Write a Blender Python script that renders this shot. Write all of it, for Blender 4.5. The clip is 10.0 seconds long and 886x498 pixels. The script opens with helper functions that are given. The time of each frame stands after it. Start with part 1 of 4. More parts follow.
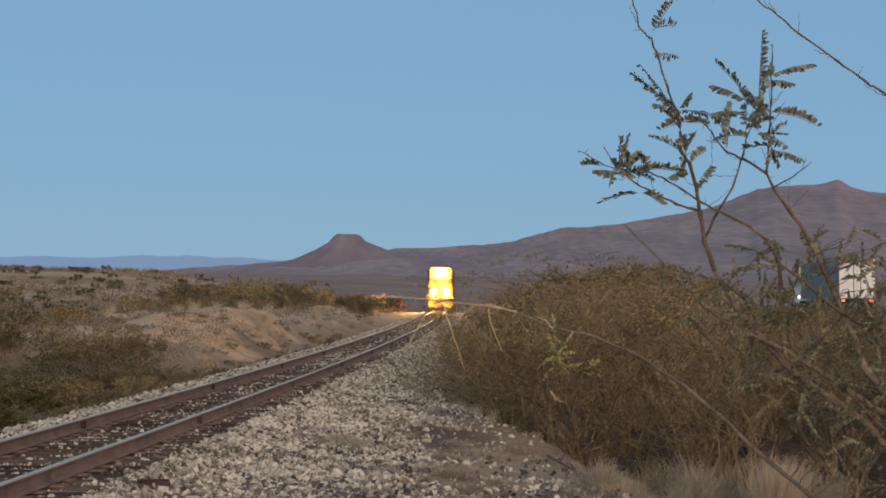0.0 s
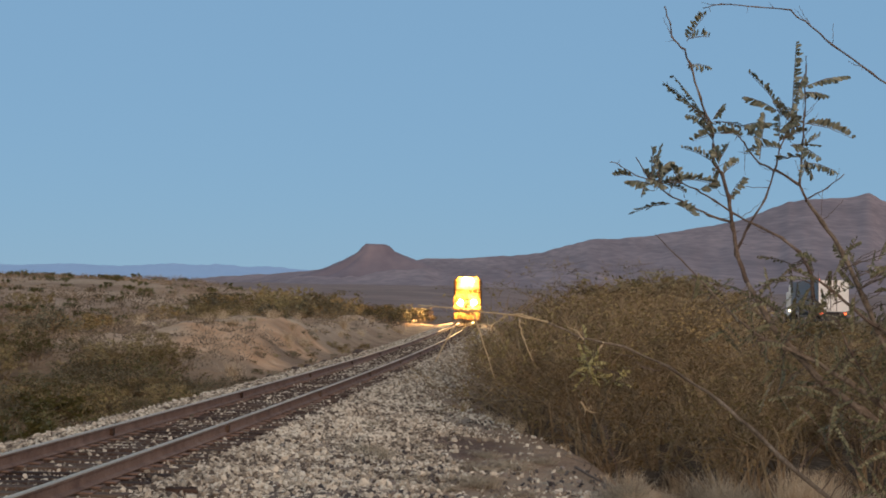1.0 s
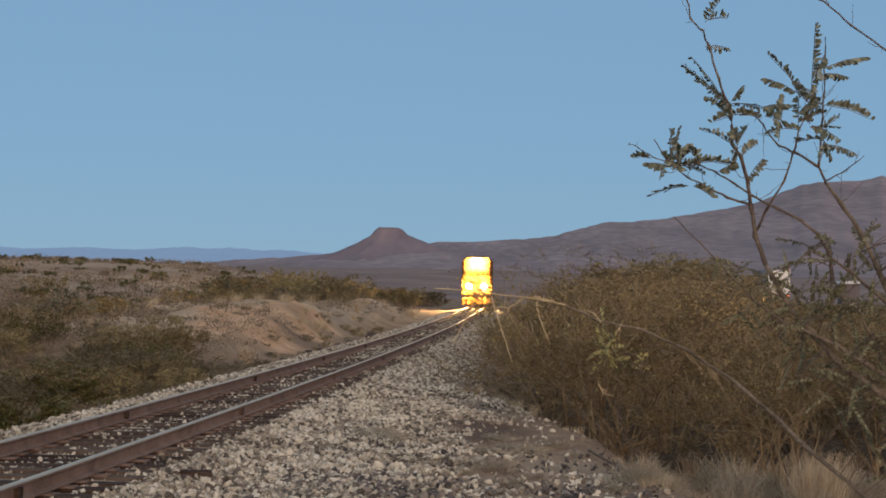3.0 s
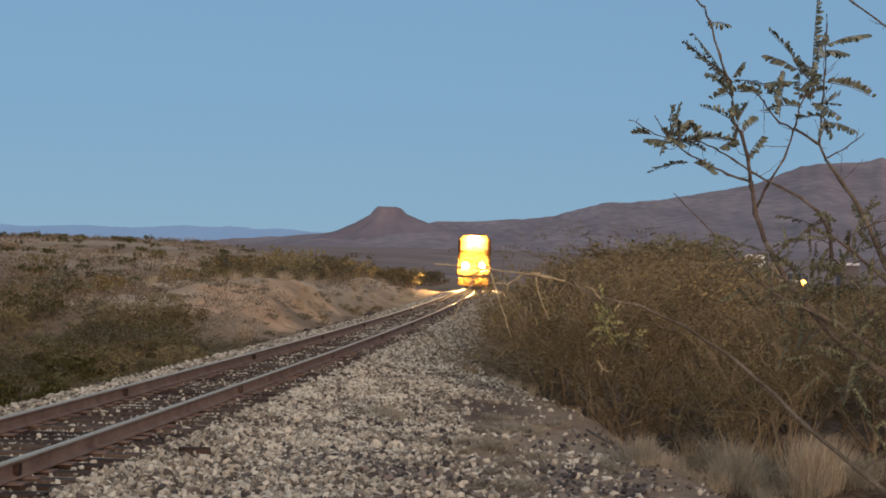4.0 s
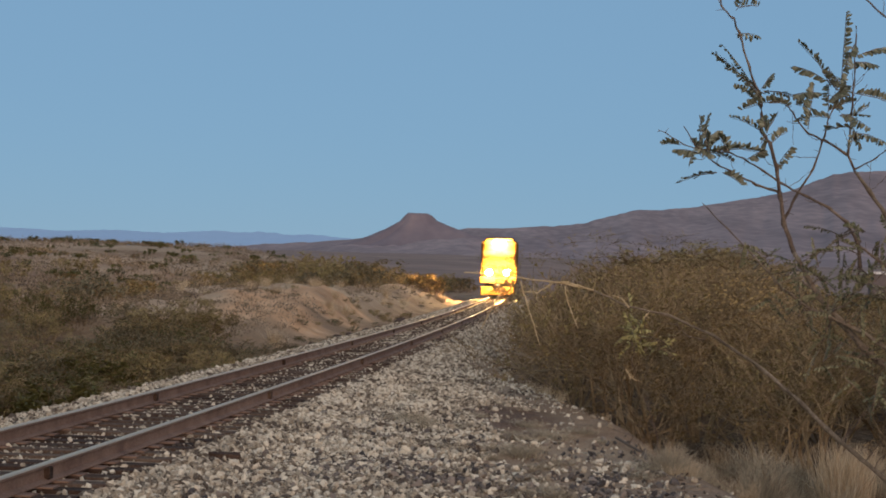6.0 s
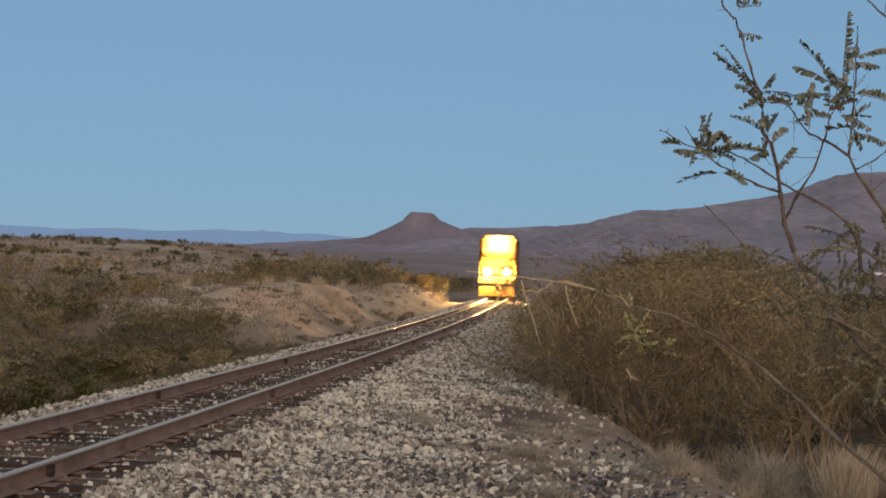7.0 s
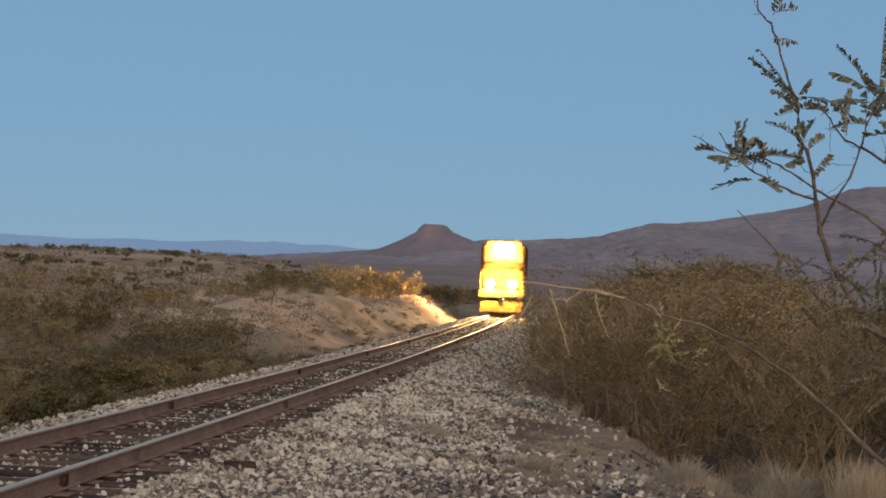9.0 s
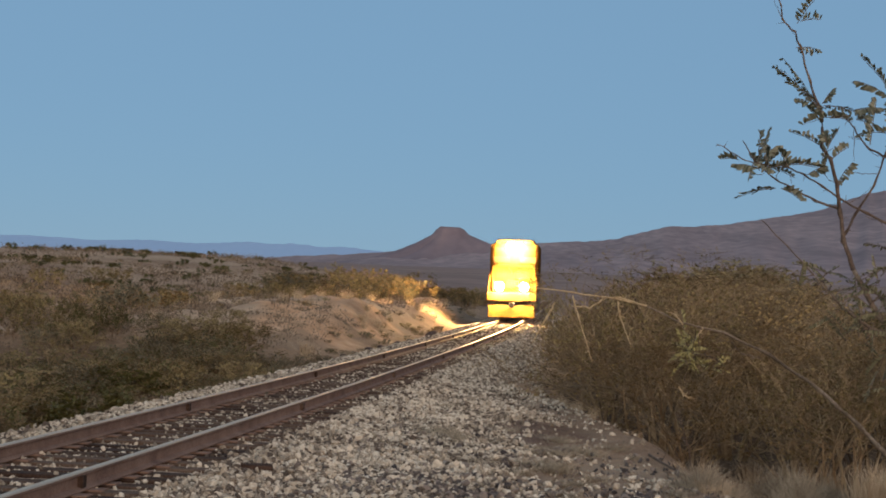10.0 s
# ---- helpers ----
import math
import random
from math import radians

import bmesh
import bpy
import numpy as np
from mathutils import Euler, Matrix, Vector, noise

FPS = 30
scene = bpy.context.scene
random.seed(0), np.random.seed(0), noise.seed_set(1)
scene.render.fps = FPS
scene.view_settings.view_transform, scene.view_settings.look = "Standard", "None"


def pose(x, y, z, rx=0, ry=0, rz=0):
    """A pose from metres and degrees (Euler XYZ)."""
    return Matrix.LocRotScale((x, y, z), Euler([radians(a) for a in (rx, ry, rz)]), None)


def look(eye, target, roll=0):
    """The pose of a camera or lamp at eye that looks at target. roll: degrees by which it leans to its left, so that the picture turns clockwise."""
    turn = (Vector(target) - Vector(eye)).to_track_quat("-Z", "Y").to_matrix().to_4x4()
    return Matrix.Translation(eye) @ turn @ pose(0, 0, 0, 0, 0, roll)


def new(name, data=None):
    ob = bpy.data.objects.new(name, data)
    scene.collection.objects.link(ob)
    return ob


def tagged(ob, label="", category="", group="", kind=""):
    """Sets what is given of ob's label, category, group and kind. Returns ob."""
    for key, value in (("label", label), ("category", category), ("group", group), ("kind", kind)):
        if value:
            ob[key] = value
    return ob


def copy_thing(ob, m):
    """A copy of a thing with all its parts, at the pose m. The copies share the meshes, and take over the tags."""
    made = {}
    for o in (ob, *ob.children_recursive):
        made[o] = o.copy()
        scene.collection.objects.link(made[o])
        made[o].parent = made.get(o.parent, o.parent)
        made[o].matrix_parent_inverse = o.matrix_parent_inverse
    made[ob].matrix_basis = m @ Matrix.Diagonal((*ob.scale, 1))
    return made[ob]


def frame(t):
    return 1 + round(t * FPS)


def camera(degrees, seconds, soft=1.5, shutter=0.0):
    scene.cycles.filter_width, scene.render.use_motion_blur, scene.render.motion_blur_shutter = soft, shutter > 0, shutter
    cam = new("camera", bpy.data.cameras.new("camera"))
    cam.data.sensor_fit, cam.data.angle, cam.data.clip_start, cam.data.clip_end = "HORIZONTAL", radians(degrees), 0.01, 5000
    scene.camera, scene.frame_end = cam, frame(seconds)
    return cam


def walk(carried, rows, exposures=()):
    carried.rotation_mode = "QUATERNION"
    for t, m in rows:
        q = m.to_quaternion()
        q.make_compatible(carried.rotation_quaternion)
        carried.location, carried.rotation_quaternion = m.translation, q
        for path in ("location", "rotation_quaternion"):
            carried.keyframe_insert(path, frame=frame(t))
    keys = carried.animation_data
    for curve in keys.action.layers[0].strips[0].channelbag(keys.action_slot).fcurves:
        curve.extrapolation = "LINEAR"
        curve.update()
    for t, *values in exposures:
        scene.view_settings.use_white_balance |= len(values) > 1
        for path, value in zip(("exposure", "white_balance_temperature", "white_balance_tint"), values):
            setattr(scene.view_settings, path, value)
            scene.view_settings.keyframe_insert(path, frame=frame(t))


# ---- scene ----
cam = camera(31.0, 10.0, 1.8)
EYE = 2.10
# seconds, x, y, z, yaw, pitch, roll: a hand-held camera that pans slowly to the left
ROWS = [
    (0.0, 0.0000, 0.0000, 0.0000, 0.000, 1.742, 0.000),
    (0.5, -0.0015, -0.0070, 0.0000, 0.593, 2.035, -0.149),
    (1.0, -0.0050, -0.0033, -0.0024, 1.017, 2.117, -0.477),
    (1.5, -0.0093, 0.0026, -0.0058, 1.337, 2.042, -0.501),
    (2.0, -0.0109, 0.0130, -0.0065, 1.571, 1.998, -0.548),
    (2.5, -0.0122, 0.0040, -0.0007, 1.532, 1.911, -0.371),
    (4.0, -0.0141, 0.0037, -0.0109, 1.445, 0.785, -0.722),
    (4.5, -0.0118, -0.0050, -0.0086, 1.776, 0.801, -0.850),
    (5.0, -0.0122, -0.0061, -0.0068, 2.133, 0.895, -0.910),
    (5.5, -0.0147, -0.0153, -0.0072, 2.411, 1.016, -0.894),
    (7.0, -0.0100, -0.0239, -0.0087, 2.607, 0.981, -1.242),
    (7.5, -0.0128, -0.0141, -0.0065, 2.667, 1.007, -1.115),
    (8.0, -0.0230, 0.0071, -0.0124, 2.846, 1.117, -1.379),
    (8.5, -0.0299, -0.0053, -0.0110, 2.951, 1.262, -1.406),
    (9.0, -0.0407, 0.0206, -0.0179, 3.056, 1.401, -1.568),
    (9.5, -0.0471, 0.0144, -0.0077, 3.321, 1.445, -1.695),
    (10.0, -0.0532, 0.0124, -0.0098, 3.634, 1.474, -1.776),
]
walk(cam, [(t, pose(x, y, EYE + z, 90 + pitch, roll, yaw)) for t, x, y, z, yaw, pitch, roll in ROWS],
     [(0.0, 0.07), (4.0, 0.0), (7.5, -0.03), (10.0, -0.07)])

# ---- world, sun, exposure ----
world = bpy.data.worlds.new("dusk_sky")
scene.world = world
world.use_nodes = True
wn, wl = world.node_tree.nodes, world.node_tree.links
sky = wn.new("ShaderNodeTexSky")
sky.sky_type = "NISHITA"
sky.sun_disc = False
sky.sun_elevation = radians(12.0)
sky.sun_rotation = radians(160.0)
sky.altitude = 1100
sky.air_density, sky.dust_density, sky.ozone_density = 1.0, 0.2, 3.0
# twilight: even blue in the east, a warm afterglow in the west behind the camera
way = wn.new("ShaderNodeTexCoord")
axes = wn.new("ShaderNodeSeparateXYZ")
west = wn.new("ShaderNodeMapRange")
west.inputs["From Min"].default_value, west.inputs["From Max"].default_value = 0.55, -0.95
glow = wn.new("ShaderNodeValToRGB")
glow.color_ramp.interpolation = "EASE"
for stop, (place, colour) in zip((glow.color_ramp.elements[0], glow.color_ramp.elements[1], glow.color_ramp.elements.new(0.4)),
                                 ((0.0, (0.180, 0.325, 0.49, 1)), (1.0, (1.35, 0.78, 0.44, 1)), (0.4, (0.31, 0.345, 0.39, 1)))):
    stop.position, stop.color = place, colour
blend = wn.new("ShaderNodeMix")
blend.data_type = "RGBA"
blend.inputs["Factor"].default_value = 0.012
wl.new(way.outputs["Generated"], axes.inputs[0])
wl.new(axes.outputs["Y"], west.inputs["Value"])
wl.new(west.outputs["Result"], glow.inputs["Fac"])
wl.new(glow.outputs["Color"], blend.inputs["A"])
wl.new(sky.outputs["Color"], blend.inputs["B"])
wl.new(blend.outputs["Result"], wn["Background"].inputs["Color"])
wn["Background"].inputs["Strength"].default_value = 1.0

sun = new("sun", bpy.data.lights.new("sun", "SUN"))
sun.data.energy, sun.data.angle, sun.data.color = 1.0, radians(30), (1.0, 0.60, 0.37)
sun.matrix_world = look((0, 0, 0), (-0.35, 1.0, -0.24))


# ---- materials ----
def material(name, colours, scale=4.0, fine=60.0, rough=0.85, bump=0.3, metal=0.0, island=0.0, piece=0.0, step=0.01, stretch=None):
    """A procedural surface: two or three colours mixed by coarse and fine noise, with relief."""
    m = bpy.data.materials.new(name)
    m.use_nodes = True
    n, l = m.node_tree.nodes, m.node_tree.links
    b = n["Principled BSDF"]
    b.inputs["Roughness"].default_value, b.inputs["Metallic"].default_value = rough, metal
    b.inputs["Specular IOR Level"].default_value = 0.12 if rough > 0.8 else 0.3 if rough > 0.6 else 0.5
    co = n.new("ShaderNodeTexCoord")
    n1, n2 = n.new("ShaderNodeTexNoise"), n.new("ShaderNodeTexNoise")
    n1.inputs["Scale"].default_value, n2.inputs["Scale"].default_value = scale, fine
    n1.inputs["Detail"].default_value, n2.inputs["Detail"].default_value = 5.0, 4.0
    source = co.outputs["Object"]
    if stretch:
        mp = n.new("ShaderNodeMapping")
        mp.inputs["Scale"].default_value = stretch
        l.new(source, mp.inputs["Vector"])
        source = mp.outputs["Vector"]
    for k in (n1, n2):
        l.new(source, k.inputs["Vector"])
    mix = n.new("ShaderNodeMath")
    mix.operation = "MULTIPLY_ADD"
    mix.inputs[1].default_value, mix.inputs[2].default_value = 0.55, 0.0
    add = n.new("ShaderNodeMath")
    add.operation = "MULTIPLY_ADD"
    add.inputs[1].default_value = 0.45
    l.new(n1.outputs["Fac"], mix.inputs[0])
    l.new(n2.outputs["Fac"], add.inputs[0])
    l.new(mix.outputs[0], add.inputs[2])
    out = add.outputs[0]
    for amount, node, socket in ((island, "ShaderNodeNewGeometry", "Random Per Island"), (piece, "ShaderNodeObjectInfo", "Random")):
        if amount:
            g = n.new(node)
            c = n.new("ShaderNodeMath")
            c.operation = "MULTIPLY_ADD"
            c.inputs[1].default_value = amount
            sub = n.new("ShaderNodeMath")
            sub.operation = "SUBTRACT"
            sub.inputs[1].default_value = 0.5
            l.new(g.outputs[socket], sub.inputs[0])
            l.new(sub.outputs[0], c.inputs[0])
            l.new(out, c.inputs[2])
            out = c.outputs[0]
    ramp = n.new("ShaderNodeValToRGB")
    e = ramp.color_ramp.elements
    while len(e) < len(colours):
        e.new(0.5)
    for i, c in enumerate(colours):
        e[i].position = 0.3 + 0.4 * i / max(1, len(colours) - 1)
        e[i].color = (*c, 1)
    l.new(out, ramp.inputs["Fac"])
    l.new(ramp.outputs["Color"], b.inputs["Base Color"])
    if bump:
        bp = n.new("ShaderNodeBump")
        bp.inputs["Strength"].default_value, bp.inputs["Distance"].default_value = bump, step
        l.new(n2.outputs["Fac"], bp.inputs["Height"])
        l.new(bp.outputs["Normal"], b.inputs["Normal"])
    return m


def glowing(name, colour, strength):
    m = bpy.data.materials.new(name)
    m.use_nodes = True
    b = m.node_tree.nodes["Principled BSDF"]
    b.inputs["Base Color"].default_value = (*colour, 1)
    b.inputs["Emission Color"].default_value = (*colour, 1)
    b.inputs["Emission Strength"].default_value = strength
    return m


RUST = material("rusty_rail_steel", [(0.12, 0.066, 0.047), (0.22, 0.135, 0.097), (0.30, 0.20, 0.148)], 3, 40, 0.75, 0.3)
POLISHED = material("polished_rail_head", [(0.60, 0.47, 0.37), (0.72, 0.57, 0.45)], 2, 30, 0.43, 0.03, 0.75)
POLISHED.node_tree.nodes["Principled BSDF"].inputs["Specular Tint"].default_value = (1.0, 0.78, 0.58, 1)
TIE = material("weathered_tie_wood", [(0.028, 0.018, 0.014), (0.07, 0.045, 0.034), (0.14, 0.10, 0.075)], 6, 45, 0.9, 0.6, piece=0.3)
STONE = material("crushed_ballast_stone", [(0.095, 0.077, 0.064), (0.305, 0.264, 0.207), (0.445, 0.393, 0.313), (0.64, 0.58, 0.475)], 0.7, 50, 0.9, 0.4, island=0.5)
BARK = material("mesquite_bark", [(0.055, 0.041, 0.034), (0.135, 0.101, 0.08), (0.27, 0.21, 0.165)], 30, 250, 0.9, 0.5, step=0.002)
# Lighter copy of the bark, painted for low limbs that catch the light.
LITBARK = material("grey_brown_lit_bark", [(0.08, 0.062, 0.048), (0.195, 0.155, 0.118), (0.36, 0.295, 0.23)], 18, 160, 0.9, 0.6, step=0.003)
# Pale straw base colour paints in the train's lamplight on these twigs.
LAMPLITBARK = material("smooth_lamplit_bark", [(0.32, 0.23, 0.12), (0.48, 0.36, 0.20), (0.60, 0.47, 0.29)], 30, 250, 0.45, 0.2, step=0.001)
DARKSTONE = material("dark_slag_stone", [(0.055, 0.049, 0.05), (0.12, 0.104, 0.097), (0.23, 0.195, 0.17)], 0.9, 50, 0.85, 0.4, island=0.5)
WEED = material("grey_dry_weed", [(0.19, 0.162, 0.120), (0.33, 0.285, 0.215), (0.47, 0.415, 0.32)], 5, 40, 0.9, 0.0, island=0.4, piece=0.2)
LEAFLET = material("olive_leaflet", [(0.075, 0.082, 0.054), (0.15, 0.156, 0.108), (0.25, 0.248, 0.178)], 12, 90, 0.7, 0.1, island=0.5)
MUDWALL = material("brown_mud_wall", [(0.125, 0.105, 0.105), (0.165, 0.138, 0.135)], 1, 12, 0.9, 0.1)
DARKROCK = material("dark_brown_rock", [(0.035, 0.025, 0.022), (0.075, 0.055, 0.048), (0.13, 0.10, 0.085)], 5, 40, 0.9, 0.5)
# Brighter, yellower leaflets: the light on the hanging clump is in their colour.
LEAFLET_LIT = material("lit_olive_leaflet", [(0.15, 0.131, 0.05), (0.29, 0.252, 0.10), (0.42, 0.37, 0.16)], 12, 90, 0.7, 0.1, island=0.5)
LEAFLET_PALE = material("pale_olive_leaflet", [(0.075, 0.075, 0.04), (0.15, 0.143, 0.08), (0.23, 0.215, 0.125)], 12, 90, 0.7, 0.1, island=0.5)
TWIG = material("shrub_twig", [(0.09204, 0.06726, 0.04163), (0.2065, 0.151, 0.09119), (0.3422, 0.262, 0.1606)], 2, 20, 0.9, 0.0, island=0.3, piece=0.25)
LEAF_DRY = material("dry_olive_leaf", [(0.0912, 0.0741, 0.0316), (0.1938, 0.1562, 0.06703), (0.3021, 0.2417, 0.1101)], 1.5, 9, 0.8, 0.0, island=0.35, piece=0.3)
LEAF_TAN = material("withered_tan_leaf", [(0.11, 0.077, 0.03511), (0.264, 0.1815, 0.07854), (0.396, 0.286, 0.1294)], 1.5, 9, 0.85, 0.0, island=0.35, piece=0.3)
LEAF_GREY = material("grey_green_leaf", [(0.0784, 0.07392, 0.04928), (0.1568, 0.1434, 0.09408), (0.2464, 0.2218, 0.1512)], 1.5, 9, 0.85, 0.0, island=0.35, piece=0.3)
LEAF_GREEN = material("creosote_leaf", [(0.045, 0.05, 0.015), (0.09, 0.09, 0.028), (0.14, 0.13, 0.05)], 1.5, 9, 0.7, 0.0, island=0.35, piece=0.2)
SCRUB = material("dry_scrub", [(0.07, 0.054, 0.04), (0.155, 0.12, 0.09), (0.24, 0.19, 0.14), (0.34, 0.27, 0.19)], 0.12, 1.5, 0.9, 0.0, island=0.3)
STRAW = material("dry_straw", [(0.32, 0.24, 0.155), (0.50, 0.405, 0.28), (0.64, 0.54, 0.40)], 5, 40, 0.9, 0.0, island=0.4, piece=0.2)
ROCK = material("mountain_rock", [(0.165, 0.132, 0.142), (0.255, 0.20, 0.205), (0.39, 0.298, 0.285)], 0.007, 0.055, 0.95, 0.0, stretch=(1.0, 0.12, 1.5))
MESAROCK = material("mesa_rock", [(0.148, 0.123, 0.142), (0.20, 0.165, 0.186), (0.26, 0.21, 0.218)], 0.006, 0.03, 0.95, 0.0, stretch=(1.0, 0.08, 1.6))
# The air's haze is mixed into this pale blue base colour.
HAZEROCK = material("haze_blue_mountain", [(0.31, 0.455, 0.66), (0.335, 0.48, 0.685)], 0.002, 0.02, 1.0, 0.0)
WHITE = material("white_trailer_paint", [(0.66, 0.64, 0.60), (0.80, 0.78, 0.74)], 1.2, 20, 0.45, 0.05)
BLUEGREY = material("blue_grey_trailer_side", [(0.10, 0.115, 0.14), (0.14, 0.155, 0.18)], 1.0, 15, 0.5, 0.05)
RUBBER = material("black_rubber", [(0.015, 0.015, 0.015), (0.035, 0.034, 0.033)], 10, 60, 0.85, 0.1)
DARKSTEEL = material("dark_steel", [(0.03, 0.03, 0.032), (0.07, 0.068, 0.066)], 4, 40, 0.55, 0.1, 0.4)
# Dark orange chosen to give the lamps' glare its yellow-orange halo on the body.
GLAREPAINT = material("glare_orange_loco_paint", [(0.056, 0.031, 0.0078), (0.086, 0.048, 0.0128)], 1.5, 25, 0.95, 0.05)
GLAREPAINT.node_tree.nodes["Principled BSDF"].inputs["Specular IOR Level"].default_value = 0.0
# Windows take nearly the body's halo tint, to merge with the glare.
GLAREGLASS = material("glare_orange_glass", [(0.044, 0.024, 0.006), (0.068, 0.0375, 0.0095)], 2, 10, 0.5, 0.0)
BLACKPAINT = material("black_loco_paint", [(0.02, 0.02, 0.022), (0.05, 0.048, 0.047)], 2, 25, 0.45, 0.05)
CARPAINT = material("silver_car_paint", [(0.35, 0.35, 0.36), (0.45, 0.45, 0.46)], 2, 30, 0.3, 0.0, 0.5)
GLASS = material("dark_glass", [(0.01, 0.012, 0.014), (0.02, 0.022, 0.025)], 2, 10, 0.08, 0.0)
ROOFING = material("pale_metal_roof", [(0.55, 0.55, 0.55), (0.68, 0.67, 0.66)], 1, 10, 0.5, 0.1)
ASPHALT = material("grey_asphalt", [(0.04, 0.04, 0.042), (0.065, 0.063, 0.06)], 0.6, 30, 0.9, 0.2)
LAMP_HEAD = glowing("headlight_glow", (1.0, 0.62, 0.25), 5500.0)
LAMP_DITCH = glowing("ditch_light_glow", (1.0, 0.62, 0.25), 5500.0)
LAMP_CAR = glowing("car_headlight_glow", (1.0, 0.50, 0.08), 9.0)
LAMP_RED = glowing("red_tail_light_glow", (1.0, 0.12, 0.03), 4.0)
LAMP_MARK = glowing("marker_light_glow", (1.0, 0.85, 0.6), 6.0)


def ground_material():
    """Desert soil: brown earth, pale straw-coloured patches, dead leaves darkened as by brush shade, orange sand where
    the bank is bare.
    """
    m = bpy.data.materials.new("desert_ground")
    m.use_nodes = True
    n, l = m.node_tree.nodes, m.node_tree.links
    b = n["Principled BSDF"]
    b.inputs["Roughness"].default_value, b.inputs["Specular IOR Level"].default_value = 0.95, 0.05
    co = n.new("ShaderNodeTexCoord")

    def noise_at(scale, detail=6.0):
        k = n.new("ShaderNodeTexNoise")
        k.inputs["Scale"].default_value, k.inputs["Detail"].default_value = scale, detail
        l.new(co.outputs["Object"], k.inputs["Vector"])
        return k.outputs["Fac"]

    def ramp_of(fac, stops):
        r = n.new("ShaderNodeValToRGB")
        e = r.color_ramp.elements
        while len(e) < len(stops):
            e.new(0.5)
        for i, (p, c) in enumerate(stops):
            e[i].position, e[i].color = p, (*c, 1)
        l.new(fac, r.inputs["Fac"])
        return r.outputs["Color"]

    def blend(fac, a, c, kind="MIX"):
        k = n.new("ShaderNodeMix")
        k.data_type, k.blend_type = "RGBA", kind
        l.new(fac, k.inputs["Factor"])
        l.new(a, k.inputs["A"])
        l.new(c, k.inputs["B"])
        return k.outputs["Result"]

    def attr(name):
        k = n.new("ShaderNodeAttribute")
        k.attribute_name = name
        return k.outputs["Fac"]

    soil = ramp_of(noise_at(0.35), [(0.35, (0.15, 0.098, 0.066)), (0.5, (0.25, 0.168, 0.112)), (0.64, (0.35, 0.255, 0.17))])
    grit = ramp_of(noise_at(22.0), [(0.3, (0.13, 0.085, 0.06)), (0.5, (0.28, 0.195, 0.135)), (0.7, (0.44, 0.335, 0.245))])
    half = n.new("ShaderNodeValue")
    half.outputs[0].default_value = 0.45
    near = blend(half.outputs[0], soil, grit)
    sand = ramp_of(noise_at(0.9), [(0.3, (0.30, 0.22, 0.15)), (0.5, (0.42, 0.315, 0.22)), (0.7, (0.52, 0.41, 0.30))])
    near = blend(attr("sand"), near, sand)
    clay = ramp_of(noise_at(1.4), [(0.3, (0.42, 0.26, 0.155)), (0.5, (0.53, 0.335, 0.20)), (0.7, (0.61, 0.41, 0.265))])
    near = blend(attr("clay"), near, clay)
    gravel = ramp_of(noise_at(14.0), [(0.3, (0.17, 0.135, 0.105)), (0.5, (0.31, 0.25, 0.195)), (0.7, (0.44, 0.37, 0.30))])
    near = blend(attr("gravel"), near, gravel)
    scrub = ramp_of(noise_at(0.02), [(0.35, (0.20, 0.15, 0.135)), (0.5, (0.24, 0.18, 0.16)), (0.66, (0.285, 0.215, 0.185))])
    # leaf floor, its colour darkened for the shade at the foot of the brush
    shaded_litter = ramp_of(noise_at(6.0), [(0.3, (0.05, 0.033, 0.022)), (0.5, (0.095, 0.064, 0.042)), (0.7, (0.18, 0.125, 0.08))])
    near = blend(attr("shaded_litter"), near, shaded_litter)
    cinder = ramp_of(noise_at(18.0), [(0.3, (0.045, 0.03, 0.027)), (0.5, (0.11, 0.068, 0.052)), (0.7, (0.22, 0.145, 0.11))])
    near = blend(attr("cinder"), near, cinder)
    l.new(blend(attr("plain"), near, scrub), b.inputs["Base Color"])
    bp = n.new("ShaderNodeBump")
    bp.inputs["Strength"].default_value, bp.inputs["Distance"].default_value = 0.6, 0.04
    l.new(noise_at(9.0), bp.inputs["Height"])
    lumps = n.new("ShaderNodeBump")
    lumps.inputs["Strength"].default_value, lumps.inputs["Distance"].default_value = 0.8, 0.22
    l.new(noise_at(1.7), lumps.inputs["Height"])
    l.new(bp.outputs["Normal"], lumps.inputs["Normal"])
    l.new(lumps.outputs["Normal"], b.inputs["Normal"])
    return m


# ---- plan: the track's line and the lie of the land ----
GAUGE = 1.505


def track_x(y):
    u = (min(max(y, -10), 230) - 20) / 50
    x = -4.641 + 2.686 * u - 0.678 * u * u + 0.0841 * u ** 3
    slope = (2.686 - 1.356 * u + 0.2523 * u * u) / 50
    return x + slope * (y - min(max(y, -10), 230))


def track_slope(y):
    return (track_x(y + 0.5) - track_x(y - 0.5))


def rail_z(y):
    u = (min(max(y, -10), 230) - 20) / 50
    return 0.357 + 0.0155 * u + 0.0394 * u * u


def smooth(a, b, v):
    v = min(1.0, max(0.0, (v - a) / (b - a)))
    return v * v * (3 - 2 * v)


def bank(x, y):
    """How far a spot belongs to the bare sand bank beyond the track."""
    d = x - track_x(y)
    return smooth(-3.0, -5.5, d) * smooth(-20, -12, d) * smooth(40, 56, y) * smooth(150, 105, y)


def soil_zone(x, y):
    """Bare brown soil between the pale ballast and the brush."""
    d = x - track_x(y) + 0.5 * noise.noise((x * 0.8, y * 0.5, 17.0))
    return smooth(3.7, 4.5, d) * smooth(13, 17, y) * smooth(31, 27, y)


def edge(y):
    """How far from the track's middle the gravel shoulder breaks off."""
    return max(3.3, min(8.0, 7.0 - 0.17 * (y - 19)))


